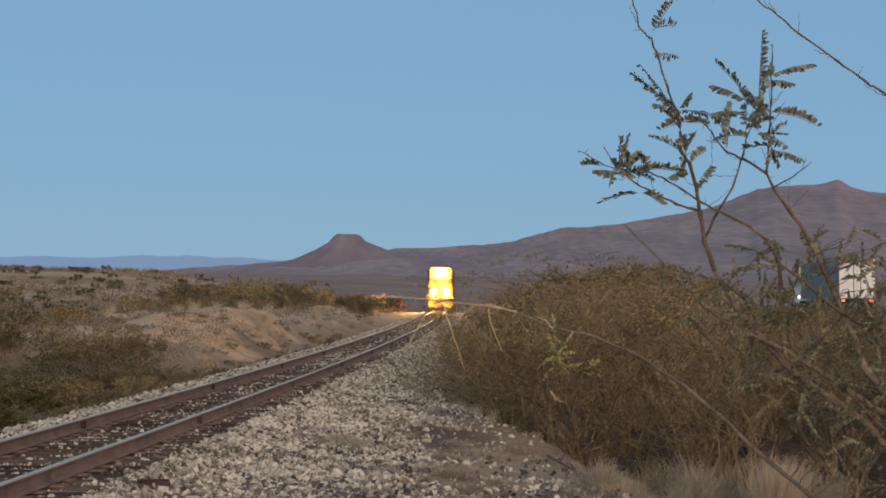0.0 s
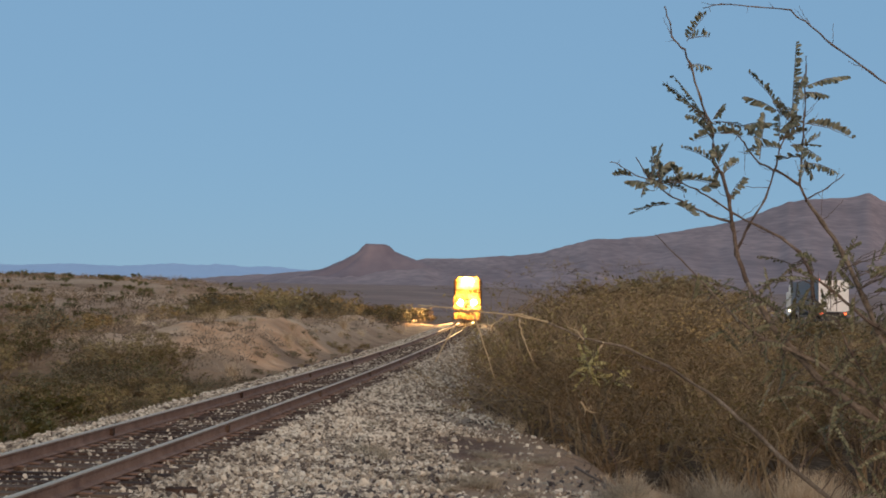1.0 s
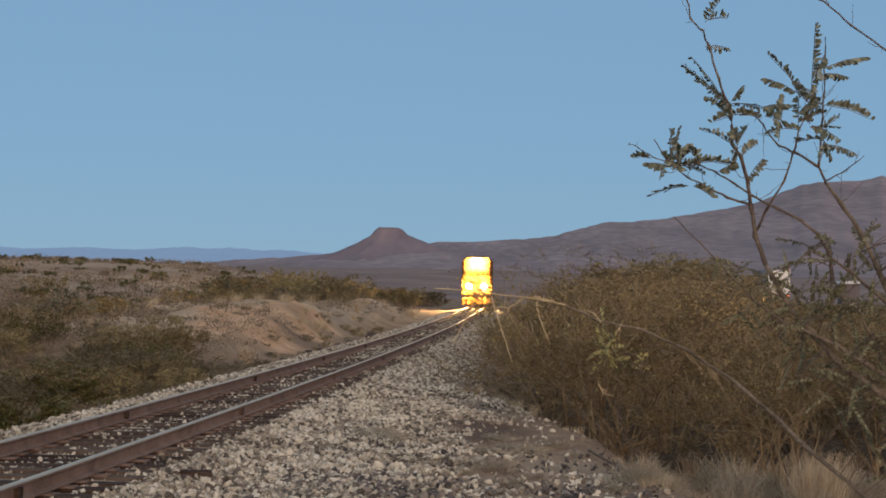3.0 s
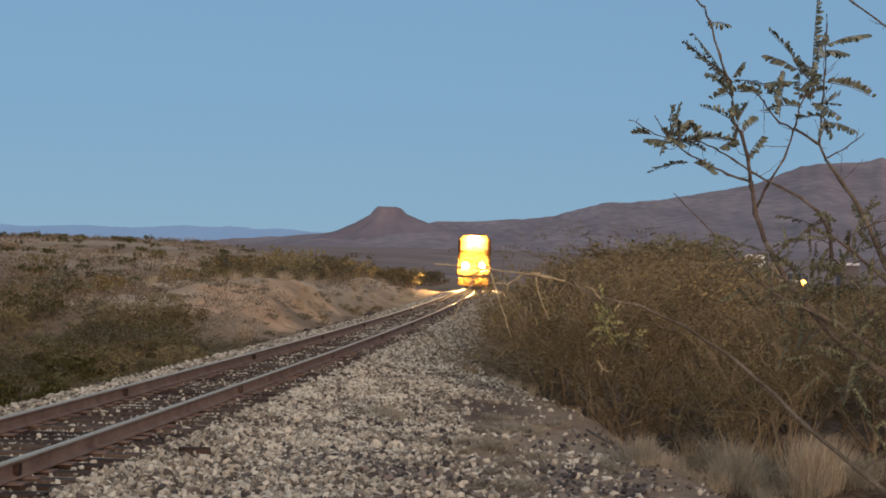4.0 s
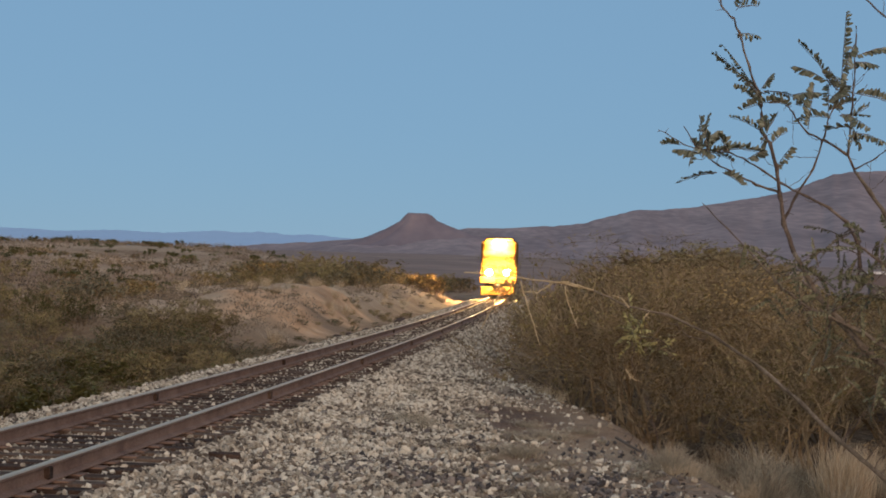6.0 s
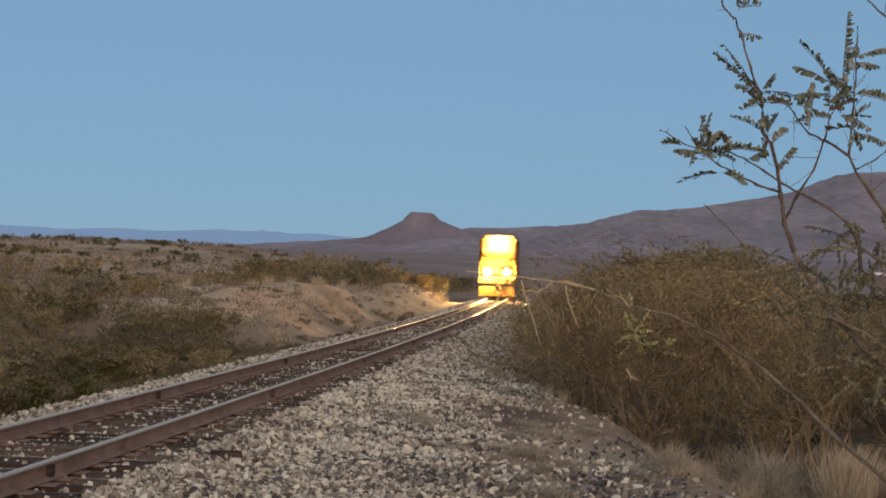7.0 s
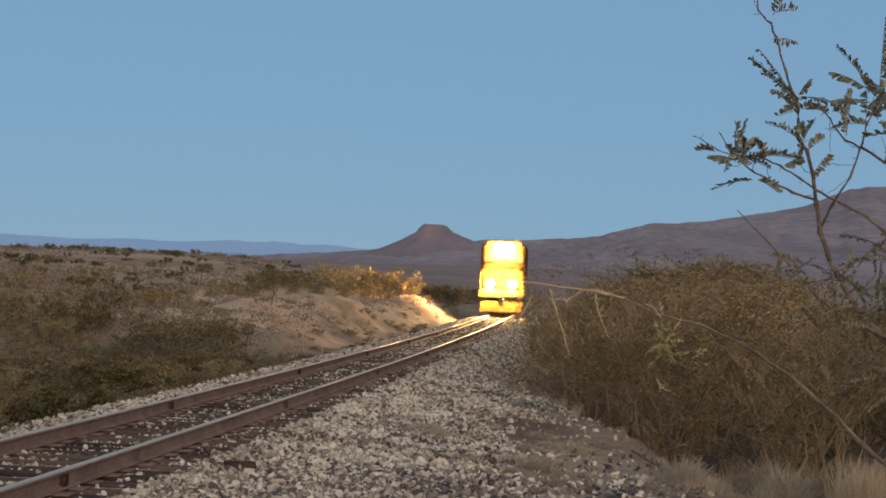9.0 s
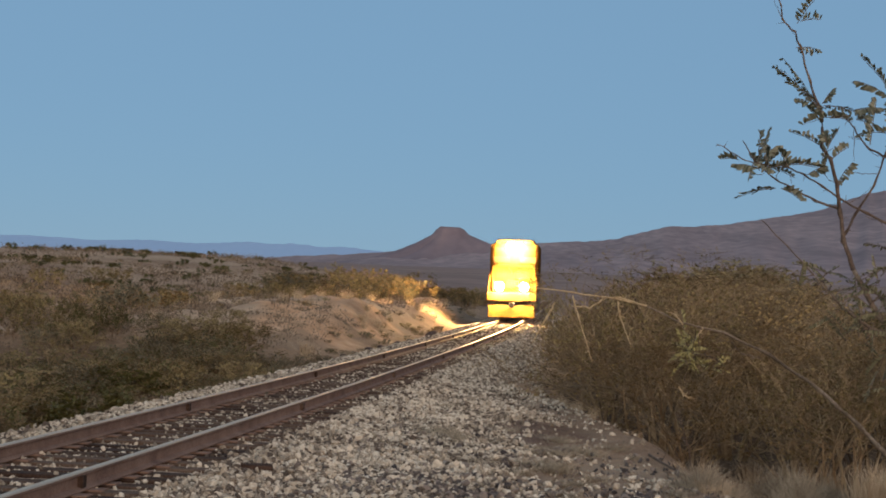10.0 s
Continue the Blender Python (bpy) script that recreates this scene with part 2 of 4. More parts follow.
def ground_z(x, y):
    d = x - track_x(y)
    top = rail_z(y) - 0.23
    # track bed and shoulder
    z = top
    if d > 1.5:
        e = edge(y)
        z -= 0.14 * smooth(1.5, 2.5, d) + 0.32 * smooth(2.3, e, d) + 0.85 * smooth(e - 0.1, e + 1.7, d)
    if d < -2.0:
        z -= 0.15 * smooth(-2.0, -2.5, d) + 0.85 * smooth(-2.4, -4.3, d) * (1 - smooth(45, 60, y))
    z += (1.25 - rail_z(y) + 0.36) * smooth(17, 26, d) * smooth(420, 300, y)
    near = smooth(2.2, 6.0, abs(d))
    z += near * 0.22 * noise.noise((x * 0.25, y * 0.25, 3.1)) + near * 0.06 * noise.noise((x * 1.3, y * 1.3, 7.7))
    z += 0.02 * noise.noise((x * 3.0, y * 3.0, 1.7))
    # sand bank and hills beyond the track
    b = bank(x, y)
    z += b * (1.15 + 0.6 * noise.noise((x * 0.16, y * 0.09, 0.3)) + 0.55 * abs(noise.noise((x * 0.45, y * 0.34, 5.0))) - 0.12 + 0.17 * noise.noise((x * 0.8, y * 0.5, 6.0)) + 0.12 * noise.noise((x * 1.7, y * 1.2, 8.0)))
    z += 4.9 * smooth(-10, -42, d) * smooth(55, 190, y) * (1 + 0.18 * noise.noise((x * 0.04, y * 0.03, 9.0)))
    z -= 4.0 * smooth(210, 420, y) * smooth(-10, -42, d)
    # the plain that climbs to the mountains
    far = max(0.0, y - 260)
    z += 0.0165 * far * smooth(260, 900, y) + smooth(250, 600, y) * 0.7 * noise.noise((x * 0.01, y * 0.006, 2.0))
    return z


def steps(stops):
    out = []
    for a, b, s in stops:
        v = a
        while v < b - 1e-6:
            out.append(v)
            v += s
    return out


def grid_object(name, verts, nx, ny, mat, kind="structure"):
    faces = [(j * nx + i, j * nx + i + 1, (j + 1) * nx + i + 1, (j + 1) * nx + i) for j in range(ny - 1) for i in range(nx - 1)]
    me = bpy.data.meshes.new(name)
    me.from_pydata(verts, [], faces)
    me.materials.append(mat)
    me.polygons.foreach_set("use_smooth", [True] * len(me.polygons))
    return tagged(new(name, me), kind=kind)


def build_ground():
    ds = steps([(0, 3, 0.3), (3, 12, 0.4), (12, 40, 1.4), (40, 120, 5), (120, 500, 25), (500, 3001, 250)])
    ds = [-d for d in reversed(ds[1:])] + ds
    ys = steps([(-60, 0, 6), (0, 8, 1), (8, 50, 0.4), (50, 125, 0.6), (125, 260, 3), (260, 700, 15), (700, 4900, 150)])
    verts, sand, gravel, plain, shaded_litter, clay, cinder = [], [], [], [], [], [], []
    for y in ys:
        c = track_x(min(y, 260))
        for d in ds:
            x = c + d
            verts.append((x, y, ground_z(x, y)))
            rough = noise.noise((x * 0.2, y * 0.09, 4.0))
            sand.append(max(bank(x, y) * smooth(-0.35, 0.15, rough + 0.12), 0.75 * smooth(-9, -16, d) * smooth(60, 100, y) * smooth(-0.3, 0.3, noise.noise((x * 0.09, y * 0.05, 1.0)))))
            clay.append(smooth(1.0, 0.55, math.hypot((x + 8.6) / 2.9, (y - 61) / 10) + 0.8 * noise.noise((x * 0.5, y * 0.3, 2.0))))
            gravel.append(smooth(-2.4, -1.8, d) * smooth(edge(y) + 0.2, edge(y) - 2.0, d + 0.9 * noise.noise((x * 0.4, y * 0.4, 8.0))) * (1 - 0.85 * soil_zone(x, y)))
            plain.append(smooth(190, 330, y))
            cinder.append(0.85 * smooth(1.0, 0.5, math.hypot((x - 0.05) / 0.95, (y - 26.4) / 3.0) + 0.6 * noise.noise((x * 0.9, y * 0.5, 12.0))))
            # dark floor laid under the brush on both sides, where its shade falls
            shaded_litter.append(smooth(edge(y) + 0.1, edge(y) + 1.2, d + 0.8 * noise.noise((x * 0.4, y * 0.3, 6.0))) * smooth(24, 17, d) + smooth(-2.7, -3.8, d) * smooth(-24, -16, d) * smooth(54, 44, y))
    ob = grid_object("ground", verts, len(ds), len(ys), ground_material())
    for name, values in (("sand", sand), ("gravel", gravel), ("plain", plain), ("shaded_litter", shaded_litter), ("clay", clay), ("cinder", cinder)):
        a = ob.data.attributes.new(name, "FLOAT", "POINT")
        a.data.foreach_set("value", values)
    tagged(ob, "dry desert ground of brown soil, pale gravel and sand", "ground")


build_ground()


# ---- helpers for things ----
def mesh_of(name, bm, mat, smooth_faces=False):
    me = bpy.data.meshes.new(name)
    bm.to_mesh(me)
    bm.free()
    for k in (mat if isinstance(mat, (list, tuple)) else [mat]):
        me.materials.append(k)
    if smooth_faces:
        me.polygons.foreach_set("use_smooth", [True] * len(me.polygons))
    return me


def part(name, bm, mat, parent, label="", smooth_faces=False):
    ob = new(name, bm if isinstance(bm, bpy.types.Mesh) else mesh_of(name, bm, mat, smooth_faces))
    ob.parent = parent
    return tagged(ob, label)


def add_box(bm, size, at, bevel=0.0, turn=None):
    m = Matrix.Translation(at) @ (turn if turn else Matrix()) @ Matrix.Diagonal((*size, 1))
    made = bmesh.ops.create_cube(bm, size=1.0, matrix=m)["verts"]
    if bevel:
        edges = list({e for v in made for e in v.link_edges})
        bmesh.ops.bevel(bm, geom=edges, offset=bevel, segments=2, affect="EDGES", profile=0.5)


def box(size, at, bevel=0.0, turn=None):
    bm = bmesh.new()
    add_box(bm, size, at, bevel, turn)
    return bm


def add_cylinder(bm, r1, r2, a, b, n=16):
    a, b = Vector(a), Vector(b)
    q = (b - a).to_track_quat("Z", "Y").to_matrix().to_4x4()
    bmesh.ops.create_cone(bm, cap_ends=True, segments=n, radius1=r1, radius2=r2, depth=(b - a).length, matrix=Matrix.Translation((a + b) / 2) @ q)


def cylinder(r1, r2, a, b, n=16):
    bm = bmesh.new()
    add_cylinder(bm, r1, r2, a, b, n)
    return bm


class Soup:
    """Gathers many small pieces into one mesh."""

    def __init__(self):
        self.v, self.f = [], []

    def tube(self, pts, radii, n=3, cap=True):
        base = len(self.v)
        pts = [Vector(p) for p in pts]
        for i, p in enumerate(pts):
            t = pts[min(i + 1, len(pts) - 1)] - pts[max(i - 1, 0)]
            q = t.to_track_quat("Z", "Y")
            for k in range(n):
                a = 2 * math.pi * k / n
                self.v.append(p + q @ Vector((math.cos(a) * radii[i], math.sin(a) * radii[i], 0)))
        for i in range(len(pts) - 1):
            for k in range(n):
                a, b = base + i * n + k, base + i * n + (k + 1) % n
                self.f.append((a, b, b + n, a + n))
        if cap:
            self.f.append(tuple(base + (len(pts) - 1) * n + k for k in range(n)))

    def leaf(self, p, way, side, length, width):
        b = len(self.v)
        p = Vector(p)
        up = way.cross(side).normalized() * width * 0.18
        self.v += [p, p + way * length * 0.5 + side * width * 0.5 + up, p + way * length, p + way * length * 0.5 - side * width * 0.5 + up]
        self.f.append((b, b + 1, b + 2, b + 3))

    def leaflet(self, p, way, side, length, width):
        b = len(self.v)
        p = Vector(p)
        self.v += [p, p + way * length * 0.25 + side * width * 0.42, p + way * length * 0.75 + side * width * 0.5, p + way * length,
                   p + way * length * 0.8 - side * width * 0.42, p + way * length * 0.3 - side * width * 0.5]
        self.f.append(tuple(range(b, b + 6)))

    def mesh(self, name, mat, smooth_faces=False):
        me = bpy.data.meshes.new(name)
        me.from_pydata([tuple(v) for v in self.v], [], self.f)
        me.materials.append(mat)
        if smooth_faces:
            me.polygons.foreach_set("use_smooth", [True] * len(me.polygons))
        return me


def thing(name, label, category, at=(0, 0, 0), group="", kind=""):
    ob = new(name)
    ob.matrix_basis = Matrix.Translation(at)
    return tagged(ob, label, category, group, kind)


# ---- mountains ----
def build_mesa():
    cx, cy, n, m = -0.0610 * 3400, 3400.0, 72, 40
    verts = []
    for j in range(m):
        r = 450 * (j / (m - 1)) ** 1.25
        for i in range(n):
            a = 2 * math.pi * i / n
            ca, sa = math.cos(a), math.sin(a)
            wide = 1.0 + 0.12 * noise.noise((ca * 1.5, sa * 1.5, 4.0))
            rr = r / wide
            h = 80 * max(0.0, 1 - max(0.0, rr - 20) / 430) ** 4 + 7 * (1 - smooth(22, 33, rr))
            gully = noise.noise((ca * 5, sa * 5, r * 0.004)) * 6 * smooth(18, 60, r) * (1 - smooth(120, 330, r))
            cap = 2.2 * noise.noise((ca * r * 0.05, sa * r * 0.05, 1.0))
            x, y = cx + ca * r * (1.25 if ca > 0 else 1.05), cy + sa * r
            verts.append((x, y, ground_z(x, y) * smooth(100, 300, r) + ground_z(cx, cy) * (1 - smooth(100, 300, r)) - 4 + h + gully + cap * smooth(200, 20, r)))
    faces = [(j * n + i, j * n + (i + 1) % n, (j + 1) * n + (i + 1) % n, (j + 1) * n + i) for j in range(m - 1) for i in range(n)]
    faces.append(tuple(range(n)))
    me = bpy.data.meshes.new("mesa")
    me.from_pydata(verts, [], faces)
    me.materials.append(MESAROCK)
    me.polygons.foreach_set("use_smooth", [True] * len(me.polygons))
    tagged(new("mesa", me), "flat-topped reddish brown mesa rising from the plain", "mesa", kind="structure")


def ridge(name, label, mat, crest, near, far, rough, seed):
    """A range whose crest follows a few (slope to the side, slope upward) stops, seen from the track."""
    us = [c[0] for c in crest]
    n, m = 420, 40
    verts = []
    for j in range(m):
        k = j / (m - 1)
        r = near + (far - near) * k
        for i in range(n):
            u = us[0] + (us[-1] - us[0]) * i / (n - 1)
            lift = float(np.interp(u, us, [c[1] for c in crest])) + 0.0009 * noise.noise((u * 60, seed, 0.0)) + 0.0006 * noise.noise((u * 190, seed, 2.0)) + 0.0003 * noise.noise((u * 480, seed, 5.0))
            top = EYE + far * lift
            x = u * r
            foot = (ground_z(u * near, near) - 4 - EYE) / near
            rise = foot + (lift - foot) * k ** 0.85
            rise += rough * 0.0001 * 4 * k * (1 - k) * (noise.noise((u * 34, k * 1.6, seed)) + 0.6 * noise.noise((u * 85 + k * 2, k * 3.5, seed + 4)) + 0.3 * noise.noise((u * 190, k * 7, seed + 6)))
            h = EYE + r * rise
            verts.append((x, r, h))
    grid_object(name, verts, n, m, mat)
    tagged(scene.objects[name], label, "mountain")


build_mesa()
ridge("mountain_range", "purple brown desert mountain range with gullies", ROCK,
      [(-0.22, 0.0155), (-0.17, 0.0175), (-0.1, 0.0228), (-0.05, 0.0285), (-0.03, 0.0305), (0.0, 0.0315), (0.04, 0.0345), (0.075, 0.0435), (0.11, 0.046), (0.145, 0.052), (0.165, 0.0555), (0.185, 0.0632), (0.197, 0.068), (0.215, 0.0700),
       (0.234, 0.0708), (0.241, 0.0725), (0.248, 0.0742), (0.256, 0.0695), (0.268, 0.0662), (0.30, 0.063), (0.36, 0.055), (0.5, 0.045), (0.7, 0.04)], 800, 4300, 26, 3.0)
ridge("mountain_far", "distant mountains on the horizon, coloured pale blue for haze", HAZEROCK,
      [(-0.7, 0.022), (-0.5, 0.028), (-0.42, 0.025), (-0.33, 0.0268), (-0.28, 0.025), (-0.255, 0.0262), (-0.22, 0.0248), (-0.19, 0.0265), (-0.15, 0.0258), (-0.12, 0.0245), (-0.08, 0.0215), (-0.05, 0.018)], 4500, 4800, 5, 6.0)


# ---- railway ----
def build_track():
    track = thing("railway_track", "railway track with rusty rails and weathered wooden ties", "railway track")
    profile = [(0.075, 0.0), (0.075, 0.012), (0.012, 0.035), (0.009, 0.12), (0.036, 0.135), (0.037, 0.155), (0.035, 0.163), (0.030, 0.169), (0.020, 0.172)]
    profile = profile + [(-x, z) for x, z in reversed(profile)]
    ys = steps([(-20, 232, 1.0)])
    for side in (1, -1):
        verts, faces, mats = [], [], []
        n = len(profile)
        for y in ys:
            s = track_slope(y)
            k = 1 / math.sqrt(1 + s * s)
            for px, pz in profile:
                o = side * GAUGE / 2 + px
                verts.append((track_x(y) + o * k, y - o * s * k, rail_z(y) - 0.172 + pz))
        for j in range(len(ys) - 1):
            for i in range(n):
                faces.append((j * n + i, j * n + (i + 1) % n, (j + 1) * n + (i + 1) % n, (j + 1) * n + i))
                mats.append(1 if 5 <= i <= 11 else 0)
        me = bpy.data.meshes.new("rail")
        me.from_pydata(verts, [], faces)
        me.materials.append(RUST)
        me.materials.append(POLISHED)
        me.polygons.foreach_set("material_index", mats)
        rail = new("rail", me)
        rail.parent = track
        tagged(rail, "rusty brown steel rail with a polished head")
        # joint bars
        bm = bmesh.new()
        add_box(bm, (0.125, 0.10, 0.11), (0, 0, 0), 0.01)
        clip = mesh_of("rail_clamp", bm, TIE)
        for i in range(9):
            y = (14.3 if side > 0 else 13.4) + 9.7 * i
            ob = new("rail_clamp", clip)
            ob.parent = rail
            s = track_slope(y)
            ob.matrix_basis = pose(track_x(y) + side * GAUGE / 2, y - side * GAUGE / 2 * s, rail_z(y) - 0.172 + 0.078, 0, 0, -math.degrees(math.atan(s)))
    # ties
    kinds = []
    for k in range(4):
        rnd = random.Random(40 + k)
        bm = box((2.6, 0.23, 0.17), (0, 0, -0.085), 0.012)
        for v in bm.verts:
            v.co += Vector((rnd.uniform(-0.03, 0.03) if abs(v.co.x) > 1.2 else 0, rnd.uniform(-0.008, 0.008), rnd.uniform(-0.007, 0.004)))
        kinds.append(mesh_of("tie", bm, TIE))
    plate = mesh_of("tie_plate", box((0.36, 0.19, 0.016), (0, 0, 0.008), 0.003), RUST)
    rnd = random.Random(7)
    y, i = -3.0, 0
    rest = Soup()
    while y < 230:
        s = track_slope(y)
        m = pose(track_x(y) + rnd.uniform(-0.04, 0.04), y + rnd.uniform(-0.03, 0.03), rail_z(y) - 0.188 + rnd.uniform(-0.012, 0.0), 0, rnd.uniform(-0.3, 0.3), -math.degrees(math.atan(s)) + rnd.uniform(-1.2, 1.2))
        if i < 290:
            tie = new("tie", kinds[i % 4])
            tie.parent = track
            tie.matrix_basis = m
            if 8 < y < 60:
                for side in (1, -1):
                    p = new("tie_plate", plate)
                    p.parent = tie
                    p.matrix_basis = Matrix.Translation((side * GAUGE / 2, 0, 0))
        else:
            b = len(rest.v)
            for dx in (-1.3, 1.3):
                for dy, dz in ((-0.115, -0.17), (0.115, -0.17), (0.115, 0), (-0.115, 0)):
                    rest.v.append(m @ Vector((dx, dy, dz)))
            rest.f += [(b + 3, b + 2, b + 1, b), (b + 4, b + 5, b + 6, b + 7)] + [(b + a, b + (a + 1) % 4, b + 4 + (a + 1) % 4, b + 4 + a) for a in range(4)]
        y += 0.5
        i += 1
    ob = new("distant_ties", rest.mesh("distant_ties", TIE))
    ob.parent = track
    tagged(ob, "row of distant weathered ties", kind="stuff")


def scatter_stones(name, label, count, place, lo, hi, seed, coarse=False, mat=STONE):
    """Irregular broken stones, all in one mesh; place() gives a spot or None."""
    rnd = random.Random(seed)
    rng = np.random.RandomState(seed)
    bm = bmesh.new()
    if coarse:
        bmesh.ops.create_cube(bm, size=1.3)
        bmesh.ops.triangulate(bm, faces=bm.faces[:])
    else:
        bmesh.ops.create_icosphere(bm, subdivisions=1, radius=1.0)
    tv = np.array([v.co[:] for v in bm.verts])
    tf = np.array([[v.index for v in f.verts] for f in bm.faces])
    bm.free()
    spots = []
    while len(spots) < count:
        p = place(rnd)
        if p:
            spots.append(p)
    spots = np.array(spots)
    n = len(spots)
    v = np.repeat(tv[None], n, 0) * (1 + rng.uniform(-0.36, 0.36, (n, len(tv), 1)))
    size = lo + (hi - lo) * rng.rand(n, 1, 1) ** 1.8
    v = v * size * rng.uniform((0.85, 0.6, 0.35), (1.35, 1.05, 0.75), (n, 3))[:, None, :]
    q = rng.normal(size=(n, 4))
    q /= np.linalg.norm(q, axis=1, keepdims=True)
    w, x, y, z = q.T
    rot = np.stack([1 - 2 * (y * y + z * z), 2 * (x * y - w * z), 2 * (x * z + w * y), 2 * (x * y + w * z), 1 - 2 * (x * x + z * z), 2 * (y * z - w * x),
                    2 * (x * z - w * y), 2 * (y * z + w * x), 1 - 2 * (x * x + y * y)], 1).reshape(n, 3, 3)
    v = np.einsum("nij,nkj->nki", rot, v) + spots[:, None, :]
    f = (tf[None] + (np.arange(n) * len(tv))[:, None, None]).reshape(-1, 3)
    me = bpy.data.meshes.new(name)
    me.vertices.add(n * len(tv))
    me.vertices.foreach_set("co", v.ravel())
    me.loops.add(f.size)
    me.loops.foreach_set("vertex_index", f.ravel().astype(np.int32))
    me.polygons.add(len(f))
    me.polygons.foreach_set("loop_start", np.arange(0, f.size, 3, dtype=np.int32))
    me.update(calc_edges=True)
    me.shade_flat()
    me.materials.append(mat)
    tagged(new(name, me), label, "gravel", kind="stuff")


def build_ballast():
    def near(rnd):
        y = 9 + 36 * rnd.random() ** 1.25
        d = rnd.uniform(-3.3, 7.4)
        x = track_x(y) + d
        e = edge(y)
        cover = smooth(-2.2, -1.75, d) * smooth(e + 0.1, e - 2.6, d + 1.2 * noise.noise((x * 0.45, y * 0.3, 8.0))) * (1 - 0.75 * smooth(0.05, 0.3, noise.noise((x * 0.5, y * 0.28, 15.0))) * smooth(2.6, 3.6, d)) + (0.09 if -2.1 < d < e + 0.2 else 0.0)
        if math.hypot((x - 0.05) / 0.95, (y - 26.4) / 3.0) < 0.8:
            cover *= 0.12
        cover *= 1 - 0.72 * soil_zone(x, y)
        if rnd.random() > cover:
            return None
        if abs(d) < 1.28:
            return None
        return (x, y, ground_z(x, y) + rnd.uniform(-0.005, 0.02))

    def crib(rnd):
        y = 9 + 45 * rnd.random() ** 1.2
        d = rnd.uniform(-1.3, 1.3)
        over = abs((y + 3.0 + 0.25) % 0.5 - 0.25) < 0.125
        if rnd.random() > (0.02 if over else 0.2 + 0.6 * smooth(-0.1, 0.3, noise.noise((d * 0.9, y * 0.6, 21.0)))) or abs(abs(d) - GAUGE / 2) < 0.09:
            return None
        return (track_x(y) + d, y, rail_z(y) - (0.18 if over else 0.213))

    def far(rnd):
        y = 45 + 90 * rnd.random() ** 1.4
        d = rnd.uniform(-2.3, 3.4)
        if rnd.random() > smooth(3.6, 2.2, d):
            return None
        x = track_x(y) + d
        return (x, y, ground_z(x, y) + rnd.uniform(0.0, 0.02))

    def dark(rnd):
        y = rnd.uniform(12, 24)
        d = rnd.uniform(2.0, 6.8)
        x = track_x(y) + d
        patch = smooth(1.0, 0.3, math.hypot((d - 3.7) / 1.5, (y - 16.3) / 3.2)) + smooth(1.0, 0.4, math.hypot((d - 6.0) / 0.8, (y - 18) / 2.0))
        if rnd.random() > patch * smooth(-0.25, 0.25, noise.noise((x * 0.9, y * 0.6, 19.0))) + 0.05:
            return None
        return (x, y, ground_z(x, y) + rnd.uniform(0.0, 0.03))

    scatter_stones("dark_stones", "dark grey slag stones strewn over the ballast", 1500, dark, 0.025, 0.065, 6, mat=DARKSTONE)
    scatter_stones("ballast_stones", "pale grey broken ballast stones beside the rails", 44000, near, 0.020, 0.060, 3)
    scatter_stones("crib_stones", "small grey stones between the wooden ties", 5600, crib, 0.015, 0.044, 4)
    scatter_stones("distant_ballast_stones", "pale grey ballast stones further along the track", 20000, far, 0.024, 0.058, 5, True)


build_track()
build_ballast()


